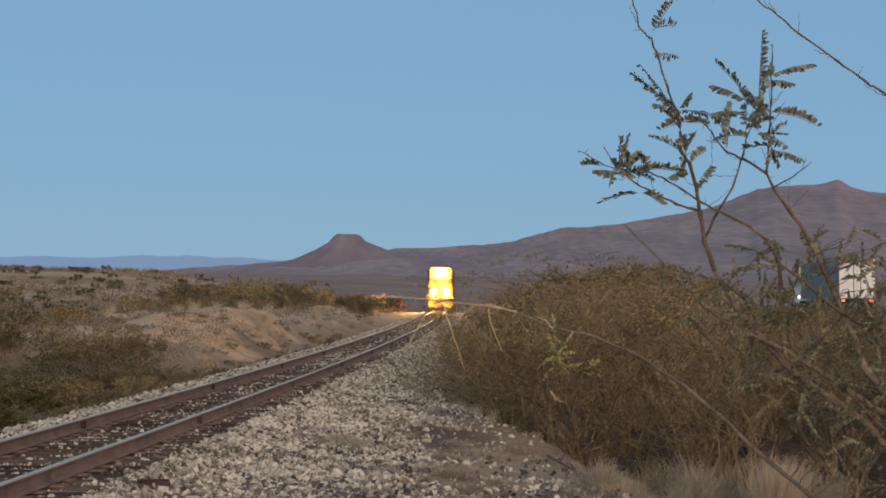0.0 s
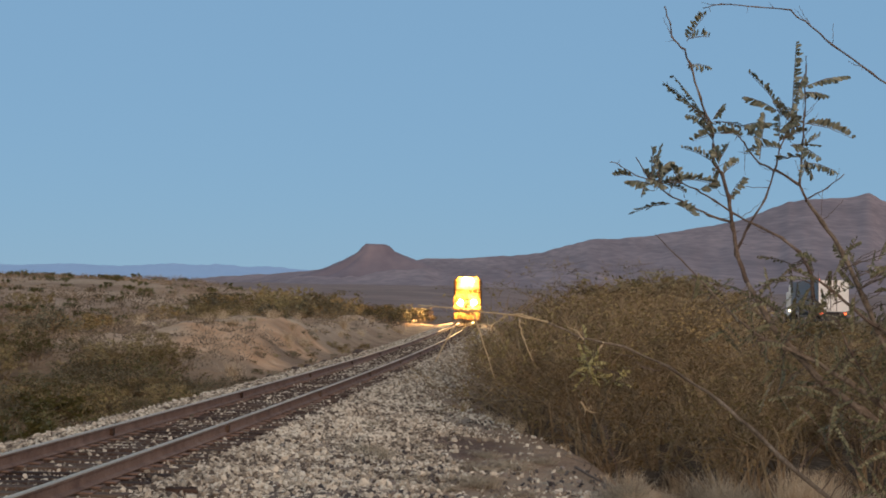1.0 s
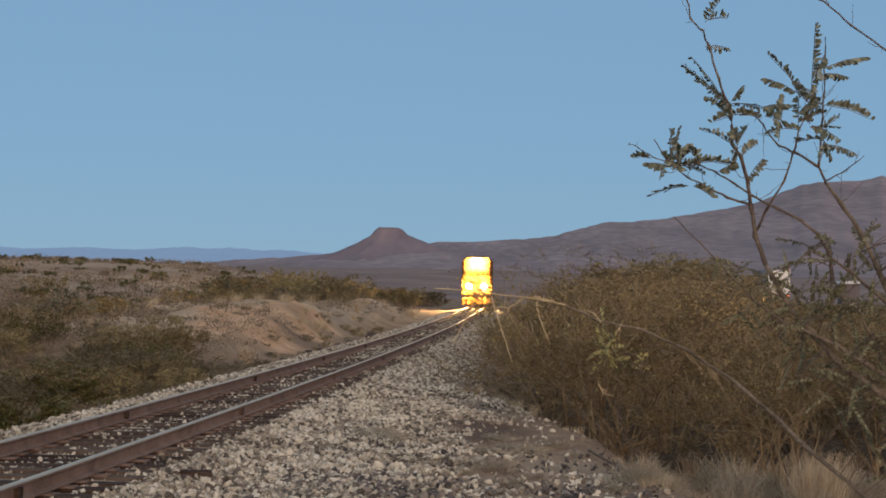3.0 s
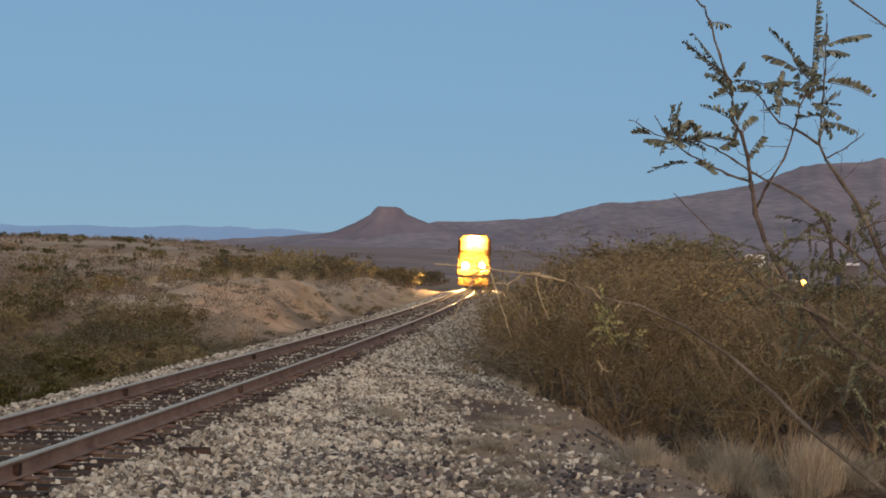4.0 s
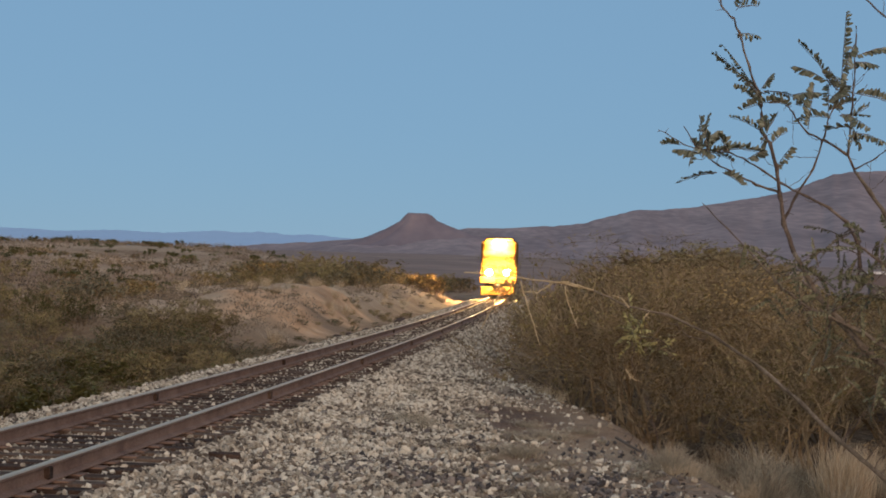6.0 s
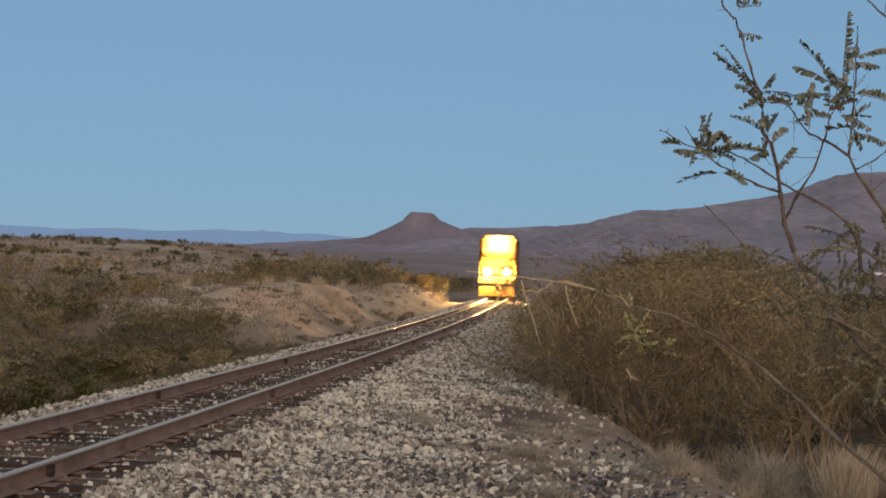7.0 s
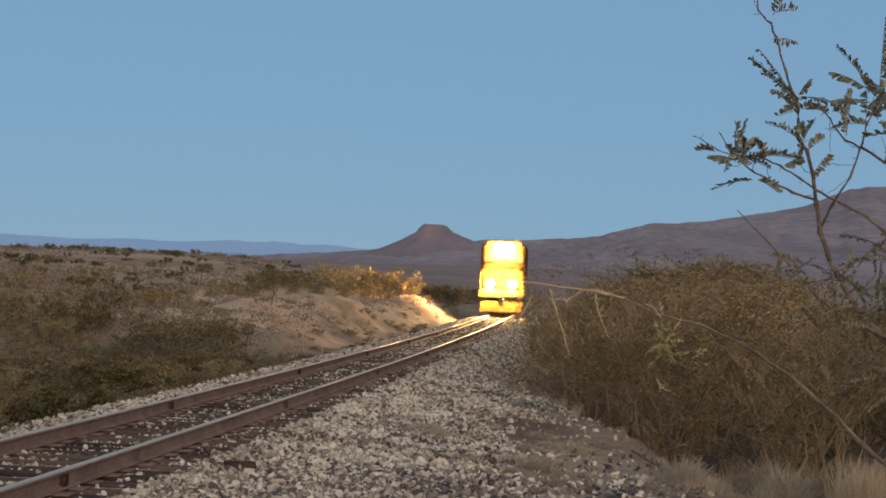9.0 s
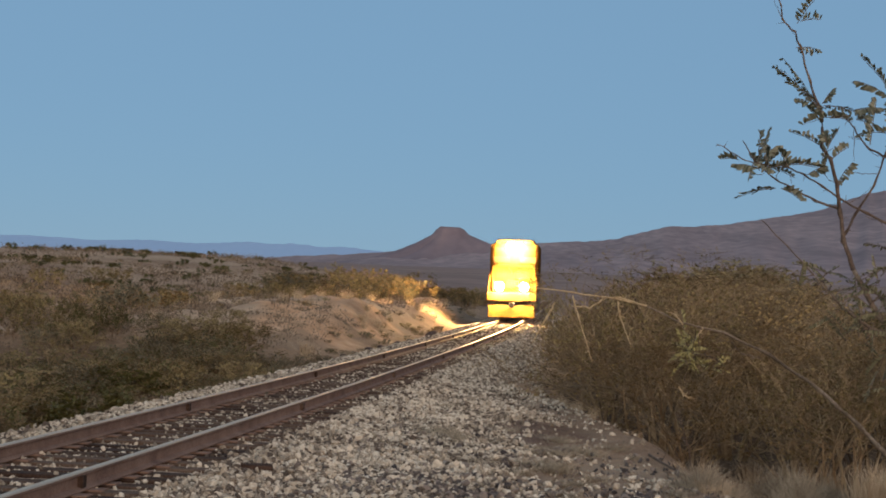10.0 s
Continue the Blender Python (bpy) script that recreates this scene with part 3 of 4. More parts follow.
# ---- shrubs and grass ----
def shrub_meshes(seed, height, spread, stems, leaves, leaf_mat, leaf=0.05, depth=4, twigs=2500):
    """A many-stemmed desert shrub: stems fork into fine twigs that carry small leaves."""
    rnd = random.Random(seed)
    wood, green = Soup(), Soup()
    tips = []

    def grow(p, way, length, r, level):
        pts, rad = [p], [r]
        for k in range(2):
            way = (way + Vector((rnd.gauss(0, 0.22), rnd.gauss(0, 0.22), rnd.gauss(0.04, 0.14)))).normalized()
            p = p + way * length / 2
            pts.append(p)
            rad.append(r * (1 - 0.3 * (k + 1)))
        if level == 0:
            wood.tube([pts[0], pts[2]], [rad[0], rad[2] * 0.5], 3, False)
        else:
            wood.tube(pts, rad, 3, False)
        if level == 0:
            tips.append((pts, way))
            return
        for k in range(rnd.choice((2, 3, 3))):
            turn = Vector((rnd.gauss(0, 0.55), rnd.gauss(0, 0.55), rnd.gauss(0.05, 0.4)))
            start = pts[1].lerp(pts[2], rnd.random())
            grow(start, (way + turn).normalized(), length * rnd.uniform(0.55, 0.85), r * 0.5, level - 1)

    for s in range(stems):
        a = 2 * math.pi * s / stems + rnd.uniform(-0.4, 0.4)
        lean = rnd.uniform(0.25, 1.0) * spread
        way = Vector((math.cos(a) * lean, math.sin(a) * lean, 1)).normalized()
        grow(Vector((math.cos(a) * 0.12, math.sin(a) * 0.12, -0.1)), way, height * rnd.uniform(0.32, 0.45), 0.03 * height / 3, depth)
    for k in range(twigs):
        pts, way = rnd.choice(tips)
        p = pts[0].lerp(pts[2], rnd.random())
        w = (way + Vector((rnd.gauss(0, 0.6), rnd.gauss(0, 0.6), rnd.gauss(0.1, 0.5)))).normalized()
        wood.leaf(p, w, w.orthogonal().normalized(), rnd.uniform(0.12, 0.4) * height / 3, 0.009)
    for k in range(leaves):
        pts, way = rnd.choice(tips)
        p = pts[0].lerp(pts[2], rnd.random()) + Vector((rnd.gauss(0, 0.03), rnd.gauss(0, 0.03), rnd.gauss(0, 0.03)))
        w = Vector((rnd.gauss(0, 1), rnd.gauss(0, 1), rnd.gauss(0.2, 0.6))).normalized()
        green.leaf(p, w, w.orthogonal().normalized(), leaf * rnd.uniform(0.7, 1.4), leaf * 0.55)
    # the wind-clipped crown: the topmost shoots stay short
    clip = float(np.percentile([v.z for v in wood.v], 90))
    for soup in (wood, green):
        for v in soup.v:
            if v.z > clip:
                v.z = clip + (v.z - clip) * 0.35
    return wood.mesh("stems", TWIG), green.mesh("crown", leaf_mat)


def shrub(name, label, category, meshes, group):
    ob = thing(name, label, category, (0, 0, -500), group)
    for nm, me in zip(("stem", "crown"), meshes):
        p = new(nm, me)
        p.parent = ob
    return ob


def plant(kinds, spots, seed):
    """Sets one of the kinds at each spot (x, y, scale, height factor)."""
    rnd = random.Random(seed)
    used = set()
    for i, (x, y, s, h) in enumerate(spots):
        k = kinds[rnd.randrange(len(kinds))]
        m = Matrix.Translation((x, y, ground_z(x, y) - 0.03)) @ pose(0, 0, 0, 0, 0, rnd.uniform(0, 360)) @ Matrix.Diagonal((s, s, s * h, 1))
        if k.name in used:
            k = copy_thing(k, Matrix())
        else:
            used.add(k.name)
        k.matrix_basis = m


def heights(kinds):
    """The height of the topmost twig, and that up to which the crowns are dense."""
    zs = [v.co.z for k in kinds for c in k.children for v in c.data.vertices]
    return max(zs), float(np.percentile(zs, 92))


def build_thicket():
    kinds = [shrub("mesquite_shrub", "brown leafless mesquite shrub with dense fine twigs", "shrub", shrub_meshes(100 + k, 3.0, (0.9, 0.7, 1.1, 0.8, 0.6)[k], 9, (3200, 2200, 3600, 900, 2600)[k], (LEAF_DRY, LEAF_TAN, LEAF_GREY, LEAF_TAN, LEAF_DRY)[k], 0.055), "thicket beside the track") for k in range(5)]
    light = [shrub("mesquite_shrub", "brown mesquite shrub in the distant thicket", "shrub", shrub_meshes(150 + k, 3.0, 0.9, 9, 950, (LEAF_DRY, LEAF_TAN, LEAF_GREY)[k], 0.105, 3, 650), "thicket beside the track") for k in range(3)]
    tall, full = heights(kinds)
    low, low_full = heights(light)
    rnd = random.Random(21)
    spots = []
    for y0, dmin, n, size in ((27.5, 1.6, 8, 0.9), (32, 1.2, 9, 1.15), (37, 1.1, 10, 1.3), (43, 1.9, 11, 1.35), (50, 2.1, 13, 1.35), (58, 2.3, 13, 1.3), (68, 2.4, 14, 1.2), (82, 2.5, 14, 1.1), (100, 2.7, 13, 1.0), (124, 2.5, 13, 1.0), (155, 5, 12, 1.0)):
        for k in range(n):
            d = edge(y0) + dmin + k * 1.75 * (y0 / 40) ** 0.7 + rnd.uniform(-0.5, 0.5)
            y = y0 + rnd.uniform(-2.5, 2.5)
            s = rnd.uniform(0.85, 1.1) * size * (0.7 if k == 0 else 0.9 if k == 1 else 1.0)
            x = track_x(y) + d
            roof = EYE + y * float(np.interp(x / y, [0.005, 0.016, 0.03, 0.04, 0.062, 0.108, 0.13, 0.147, 0.165, 0.2, 0.277], [-0.02, -0.008, 0.004, 0.010, 0.018, 0.0275, 0.024, 0.008, -0.0035, -0.0062, -0.0075])) - ground_z(x, y)
            s = min(s * 1.6, max(0.25, roof * (rnd.uniform(0.84, 0.97) / full if x < 0.14 * y else rnd.uniform(1.0, 1.16) / tall)))
            spots.append((x, y, s, rnd.uniform(0.9, 1.0)))
    for k in range(20):
        y = rnd.uniform(56, 76)
        u = 0.092 + 0.05 * (k + 0.5) / 20 + rnd.uniform(-0.002, 0.002)
        x = u * y
        roof = EYE + y * float(np.interp(u, [0.09, 0.108, 0.128, 0.142], [0.024, 0.026, 0.021, 0.010])) - ground_z(x, y)
        spots.append((x, y, roof * rnd.uniform(0.8, 0.95) / low_full, 1.0))
    for k in range(84):
        y = rnd.uniform(58, 108)
        x = (0.148 + 0.165 * (k + rnd.random()) / 84) * y
        rise = max(0.15, EYE - 0.0046 * y - ground_z(x, y)) * rnd.uniform(0.95, 1.18)
        spread = max(0.55, rise / low)
        spots.append((x, y, spread, rise / (low * spread)))
    for k, (x, y) in enumerate(((16.1, 130), (17.4, 136), (17.9, 140), (18.6, 147), (19.6, 153), (17.0, 146))):
        spots.append((x, y, 1.6 + 0.08 * (k % 3), 1.0))
    plant(kinds, [p for p in spots if p[1] < 50], 3)
    plant(light, [p for p in spots if p[1] >= 50], 13)


def build_left_brush():
    kinds = [shrub("desert_shrub", "grey brown dry desert shrub beyond the track", "shrub", shrub_meshes(200 + k, 1.6, 1.1, 10, 1000, (LEAF_DRY, LEAF_GREY, LEAF_GREEN)[k], 0.068, 3, 600), "brush beyond the track") for k in range(3)]
    green = [shrub("creosote_bush", "low olive green creosote bush", "bush", shrub_meshes(300 + k, 1.3, 1.2, 6, 650, LEAF_GREEN, 0.11, 2, 120), "green bushes") for k in range(2)]
    rnd = random.Random(22)
    spots = []
    for k in range(92):
        y = rnd.uniform(21, 52)
        spots.append((track_x(y) - rnd.uniform(4.6, 5 + 0.24 * y), y, rnd.uniform(0.6, 1.2), rnd.uniform(0.8, 1.1)))
    for k in range(60):
        y = rnd.uniform(50, 125)
        spots.append((track_x(y) - rnd.uniform(11, 12 + 0.22 * y), y, rnd.uniform(0.7, 1.5), rnd.uniform(0.7, 1.0)))
    for k in range(80):
        y = rnd.uniform(95, 190)
        spots.append((track_x(y) - rnd.uniform(5.0, 0.13 * y), y, rnd.uniform(1.4, 2.3), rnd.uniform(0.8, 1.1)))
    light = [shrub("dry_bush", "dry grey brown scrub on the slope beyond the track", "shrub", shrub_meshes(250 + k, 1.6, 1.1, 8, 520, (LEAF_DRY, LEAF_GREY, LEAF_TAN)[k], 0.10, 2, 330), "brush beyond the track") for k in range(3)]
    for k in range(25):
        y = rnd.uniform(55, 160)
        spots.append((track_x(y) - rnd.uniform(12, 12 + 0.26 * y), y, rnd.uniform(0.45, 1.0), rnd.uniform(0.6, 0.9)))
    for k in range(45):
        y = rnd.uniform(48, 120)
        spots.append((track_x(y) - rnd.uniform(4.2, 12), y, rnd.uniform(0.2, 0.45), rnd.uniform(0.6, 0.9)))
    for k in range(22):
        y = rnd.uniform(27, 42)
        spots.append((track_x(y) - rnd.uniform(5.0, 9.5), y, rnd.uniform(0.8, 1.15), rnd.uniform(0.8, 1.0)))
    for k in range(70):
        y = rnd.uniform(50, 112)
        spots.append((track_x(y) - rnd.uniform(3.6, 10.5), y, rnd.uniform(0.12, 0.34), rnd.uniform(0.5, 0.8)))
    for k in range(30):
        y = rnd.uniform(37, 48)
        spots.append((rnd.uniform(-11.6, -9.3) - 0.1 * (44 - y), y, rnd.uniform(0.95, 1.35), rnd.uniform(0.8, 1.05)))
    for k in range(24):
        y = rnd.uniform(30, 47)
        spots.append((track_x(y) - rnd.uniform(3.3, 5.0), y, rnd.uniform(0.45, 0.8), rnd.uniform(0.8, 1.05)))
    for k in range(44):
        y = rnd.uniform(46, 84)
        spots.append((track_x(y) - rnd.uniform(2.7, 4.6), y, rnd.uniform(0.14, 0.36), rnd.uniform(0.6, 0.95)))
    for k in range(16):
        y = rnd.uniform(130, 158)
        spots.append((-22.5 + (y - 132) * 0.13 + rnd.uniform(-1.6, 1.6), y, rnd.uniform(1.6, 2.3), rnd.uniform(0.9, 1.1)))
    plant(kinds, [p for p in spots if p[1] < 55], 4)
    plant(light, [p for p in spots if p[1] >= 55], 14)
    spots = [(-7.7, 27, 1.25, 0.8), (-8.6, 28.5, 1.3, 0.8), (-9.6, 36, 1.4, 0.9), (-11.5, 41, 1.4, 0.9)]
    for k in range(150):
        y = rnd.uniform(105, 215)
        spots.append((track_x(y) - rnd.uniform(0.13 * y, 0.36 * y), y, rnd.uniform(0.5, 1.2), rnd.uniform(0.7, 1.0)))
    plant(green, spots, 5)


def build_grass():
    kinds = []
    for k in range(3):
        rnd = random.Random(400 + k)
        s = Soup()
        for i in range(150):
            a, r = rnd.uniform(0, 6.283), abs(rnd.gauss(0, 0.10))
            p = Vector((math.cos(a) * r, math.sin(a) * r, -0.02))
            way = Vector((math.cos(a) * rnd.uniform(0, 0.5), math.sin(a) * rnd.uniform(0, 0.5), 1)).normalized()
            h = rnd.uniform(0.25, 0.6)
            bend = Vector((rnd.gauss(0, 0.08), rnd.gauss(0, 0.08), 0))
            s.tube([p, p + way * h * 0.55, p + way * h + bend], [0.0026, 0.0022, 0.0007], 3, False)
        ob = new("grass_tuft", s.mesh("grass_tuft", STRAW))
        kinds.append(tagged(ob, "tuft of dry straw-coloured grass beside the gravel", "grass", "dry grass tufts"))
        ob.matrix_basis = Matrix.Translation((0, 0, -500))
    rnd = random.Random(23)
    spots = []
    for k in range(7):
        y = rnd.uniform(22.5, 29)
        spots.append((track_x(y) + edge(y) + rnd.uniform(0.9, 5.5), y, rnd.uniform(0.8, 1.2), rnd.uniform(0.8, 1.2)))
    spots += [(4.75, 23.6, 1.1, 1.55), (4.85, 23.8, 1.1, 1.6), (4.95, 23.7, 1.1, 1.65), (5.08, 23.8, 1.1, 1.6), (4.8, 24.1, 1.1, 1.6), (5.0, 24.2, 1.1, 1.65), (5.2, 24.0, 1.0, 1.5), (2.35, 23.4, 0.6, 1.5)]
    for k in range(26):
        y = rnd.uniform(14, 45)
        spots.append((track_x(y) + edge(y) + rnd.uniform(-0.3, 1.4), y, rnd.uniform(0.3, 0.7), rnd.uniform(0.6, 1.1)))
    for k in range(75):
        y = rnd.uniform(24, 115)
        spots.append((track_x(y) - rnd.uniform(3.6, 13), y, rnd.uniform(0.6, 1.5), rnd.uniform(0.6, 1.0)))
    plant(kinds, spots, 6)
    weeds = []
    for k in range(2):
        rnd = random.Random(440 + k)
        s = Soup()
        for i in range(260):
            a, r = rnd.uniform(0, 6.283), min(0.27, abs(rnd.gauss(0, 0.15)))
            p = Vector((math.cos(a) * r, math.sin(a) * r, -0.02))
            way = Vector((math.cos(a) * rnd.uniform(0, 0.7), math.sin(a) * rnd.uniform(0, 0.7), 1)).normalized()
            h = rnd.uniform(0.15, 0.5)
            bend = Vector((rnd.gauss(0, 0.1), rnd.gauss(0, 0.1), 0))
            s.tube([p, p + way * h * 0.55, p + way * h + bend], [0.003, 0.0026, 0.001], 3, False)
        ob = new("weed_clump", s.mesh("weed_clump", WEED))
        weeds.append(tagged(ob, "soft clump of grey dry weeds at the foot of the thicket", "weed", "dry weed clumps"))
        ob.matrix_basis = Matrix.Translation((0, 0, -500))
    rnd = random.Random(24)
    spots = []
    for k in range(24):
        y = rnd.uniform(23.0, 27.0)
        spots.append((rnd.uniform(0.115, 0.24) * y, y, rnd.uniform(0.7, 1.3), rnd.uniform(0.7, 1.2)))
    for x, y, n in ((2.05, 20.6, 2), (2.35, 22.5, 2), (2.6, 21.5, 2), (3.9, 25.0, 6), (4.2, 24.6, 6)):
        for k in range(n):
            spots.append((x + rnd.gauss(0, 0.14), y + rnd.gauss(0, 0.4), rnd.uniform(0.6, 1.1), rnd.uniform(0.7, 1.1)))
    for x, y, n in ((-1.5, 23.2, 5), (-1.05, 23.6, 3), (-0.15, 23.4, 3), (0.35, 23.3, 3), (-0.1, 20.6, 4), (0.2, 19.2, 4), (0.6, 24.6, 2)):
        for k in range(n):
            spots.append((x + rnd.gauss(0, 0.22), y + rnd.gauss(0, 0.45), rnd.uniform(0.6, 1.05), rnd.uniform(0.3, 0.5)))
    for k in range(60):
        y = rnd.uniform(15, 29)
        d = edge(y) - rnd.uniform(0.3, 3.4)
        if noise.noise(((track_x(y) + d) * 0.6, y * 0.5, 3.0)) < 0.0:
            continue
        spots.append((track_x(y) + d, y, rnd.uniform(0.5, 0.95), rnd.uniform(0.22, 0.4)))
    plant(weeds, spots, 7)


def build_scrub():
    """Low scrub and dry weeds that cover the slopes: countless small clumps."""
    rnd = random.Random(31)
    s = Soup()

    def clump(x, y, size, leaf, n):
        z = ground_z(x, y)
        for k in range(n):
            a, r = rnd.uniform(0, 6.283), size * rnd.random() ** 0.6
            h = size * 0.9 * rnd.random() * (1.1 - r / size * 0.7)
            w = Vector((math.cos(a) * 0.7 + rnd.gauss(0, 0.5), math.sin(a) * 0.7 + rnd.gauss(0, 0.5), rnd.uniform(0.2, 1.2))).normalized()
            s.leaf((x + math.cos(a) * r, y + math.sin(a) * r, z + h), w, w.orthogonal().normalized(), leaf * rnd.uniform(0.6, 1.5), leaf * 0.4)

    for k in range(2300):
        y = 20 + 40 * rnd.random()
        d = -rnd.uniform(4.2, 4.8 + 0.27 * y)
        if bank(track_x(y) + d, y) > 0.3 and rnd.random() < 0.5:
            continue
        clump(track_x(y) + d, y, rnd.uniform(0.15, 0.5), 0.09, 34)
    for k in range(5200):
        y = 50 + 170 * rnd.random() ** 0.9
        d = -rnd.uniform(4.5, 6 + 0.31 * y)
        if bank(track_x(y) + d, y) > 0.3 and rnd.random() < 0.4:
            continue
        if math.hypot((track_x(y) + d + 8.6) / 3.6, (y - 61) / 13) < 1.0:
            continue
        if noise.noise(((track_x(y) + d) * 0.07, y * 0.035, 5.0)) > 0.22:
            continue
        if y > 110 and d < -14 and rnd.random() < 0.5:
            continue
        clump(track_x(y) + d, y, rnd.uniform(0.25, 0.8), 0.11 if y < 95 else 0.2, 30 if y < 95 else 18)
    for k in range(1500):
        y = 44 + 132 * rnd.random() ** 1.3
        d = edge(y) + 0.5 + rnd.random() * (2 + 0.26 * y)
        clump(track_x(y) + d, y, rnd.uniform(0.2, 0.55), 0.10 if y < 55 else 0.2, 26)
    tagged(new("scrub_cover", s.mesh("scrub_cover", SCRUB)), "dry grey brown scrub and weeds covering the slopes", "scrub", kind="stuff")


build_thicket()
build_scrub()
build_left_brush()
build_grass()


# ---- the mesquite tree beside the camera ----
def build_tree():
    tree = thing("mesquite_tree", "young mesquite tree with thin dark thorny branches and sparse olive leaflets", "tree", (0, 0, 0))
    rnd = random.Random(11)
    unit = 1.0 / 1015.0

    def spot(u, v, y=2.8):
        # u to the side and v upward in thousandths of the height of the picture of the tree at arm's length
        return Vector((u * unit * y / 2.8, y, EYE + v * unit * y / 2.8))

    # young gathers the twigs whose pale colour imitates lamplight
    wood, thorns, fronds, pale, bright, young = Soup(), Soup(), Soup(), Soup(), Soup(), Soup()

    def branch(points, r0, r1, y0=2.8, y1=2.8, thorn=0.0, bark=BARK, fall=0.8):
        pts = []
        for i, (u, v) in enumerate(points):
            k = i / (len(points) - 1)
            pts.append(spot(u, v, y0 + (y1 - y0) * k))
        fine = []
        for i in range(len(pts) - 1):
            for k in range(4):
                q = pts[i].lerp(pts[i + 1], k / 4)
                fine.append(q + Vector((rnd.gauss(0, 0.0006), rnd.gauss(0, 0.003), rnd.gauss(0, 0.0006))))
        fine.append(pts[-1])
        n = len(fine)
        radii = [0.68 * (r0 + (r1 - r0) * (i / (n - 1)) ** fall) * (1.35 if i % 4 == 0 and 0 < i < n - 1 else 1.0) for i in range(n)]
        if r0 > 0.0017 and bark is not LAMPLITBARK:
            limb = Soup()
            limb.tube(fine, radii, 6)
            part("branch", limb.mesh("branch", bark, True), bark, tree)
        else:
            (young if bark is LAMPLITBARK else wood).tube(fine, radii, 5)
        if thorn:
            for i in range(1, n - 1):
                if rnd.random() < thorn:
                    way = Vector((rnd.gauss(0, 1), rnd.gauss(0, 0.5), rnd.gauss(0, 1))).normalized()
                    (young if bark is LAMPLITBARK else thorns).tube([fine[i], fine[i] + way * rnd.uniform(0.006, 0.016)], [0.0009, 0.0002], 3)
        return fine

    def frond(u, v, u2, v2, pairs=9, y=2.8, size=19, leaves=None):
        """A pinnate leaf: a thin stalk with leaflets in pairs."""
        y += rnd.uniform(-0.07, 0.07)
        pairs = round(pairs * rnd.uniform(1.6, 2.2))
        size *= 0.86
        a, b = spot(u, v, y), spot(u2, v2, y + rnd.uniform(-0.03, 0.03))
        way = (b - a).normalized()
        down = way.cross(Vector((rnd.gauss(0, 0.2), 1, rnd.gauss(0, 0.2)))).normalized() * rnd.choice((1, -1))
        across = way.cross(down).normalized()
        fold = rnd.choice((0.3, 0.5, 0.8, 1.0, 1.3))
        limp = rnd.uniform(0.1, 0.9)
        sag = Vector((0, 0, -0.06 * (b - a).length))
        mid = a.lerp(b, 0.5) - sag
        wood.tube([a, mid, b], [0.0009, 0.0007, 0.0004], 3)
        for k in range(pairs):
            t = (k + 1) / (pairs + 0.5)
            p = a.lerp(b, t) - sag * 4 * t * (1 - t)
            taper = 1.0 - 0.45 * abs(2 * t - 1) ** 2
            for s in (1, -1):
                if rnd.random() < 0.07:
                    continue
                w = (down * math.cos(fold) + across * s * math.sin(fold) + way * (limp + rnd.uniform(-0.25, 0.25)) + Vector((rnd.gauss(0, 0.16), rnd.gauss(0, 0.2), rnd.gauss(-0.08, 0.16)))).normalized()
                (leaves or fronds).leaflet(p, w, (way - w * way.dot(w)).normalized(), size * taper * unit * rnd.uniform(0.7, 1.2), size * 0.31 * unit * rnd.uniform(0.8, 1.2))

    # limbs from the trunk, which stands just outside the view
    limbs = [
        ([(1000, -420), (784, -263), (746, -218), (686, -178), (616, -128), (566, -73), (526, -28), (484, 47), (466, 97), (459, 147), (451, 197), (438, 242), (424, 262), (423, 322), (411, 342), (401, 377), (381, 437), (371, 462), (349, 485), (346, 507), (336, 540)], 0.0085, 0.0016),
        ([(980, -360), (784, -208), (716, -163), (656, -123), (596, -88), (516, -53), (466, -18), (416, 37), (366, 87), (321, 132)], 0.0065, 0.0012),
        ([(990, -330), (800, -190), (746, -123), (726, -63), (691, 17), (656, 97), (616, 157), (591, 192), (576, 222), (582, 287), (586, 377), (588, 452)], 0.0075, 0.0018),
        ([(600, 20), (596, 67), (576, 102), (546, 127), (506, 147), (456, 172), (426, 192), (396, 212), (366, 224), (316, 227), (286, 237), (256, 255), (241, 262)], 0.0048, 0.0009),
        ([(461, 152), (416, 167), (376, 187), (346, 202), (311, 229), (286, 269)], 0.0034, 0.0012),
        ([(466, 107), (486, 147), (516, 197), (536, 257), (541, 287), (561, 327), (551, 352), (541, 377)], 0.0034, 0.0011),
        ([(576, 222), (536, 247), (506, 259), (478, 297), (464, 312)], 0.0034, 0.0014),
        ([(591, 197), (626, 217), (656, 242)], 0.0020, 0.0010),
        ([(1000, 240), (860, 310), (784, 367), (756, 384), (706, 422), (636, 473), (586, 514), (561, 534), (500, 540), (440, 545), (405, 537)], 0.0034, 0.0012),
        ([(900, -260), (760, -60), (700, -20), (640, 30), (600, 60)], 0.0050, 0.0030),
        ([(880, -330), (780, -230), (720, -170), (660, -60), (640, -10)], 0.0045, 0.0015),
    ]
    nodes = []
    for pts, r0, r1 in limbs:
        # paler lit tone on the low thick stretch, dark tone where limbs stand against the sky
        thick, split = r0 * (1.6 if r0 > 0.006 else 1.3), (7 if r0 > 0.006 else 0)
        if split:
            k = split / (len(pts) - 1)
            mid = thick + (r1 - thick) * k ** 0.5
            branch(pts[:split + 1], thick, mid, 2.86, 2.86 - 0.06 * k, 0.15, LITBARK)
            branch(pts[split:], mid, r1, 2.86 - 0.06 * k, 2.8, 0.25, fall=0.7)
        else:
            branch(pts, thick, r1, 2.86, 2.8, 0.25, fall=0.5)
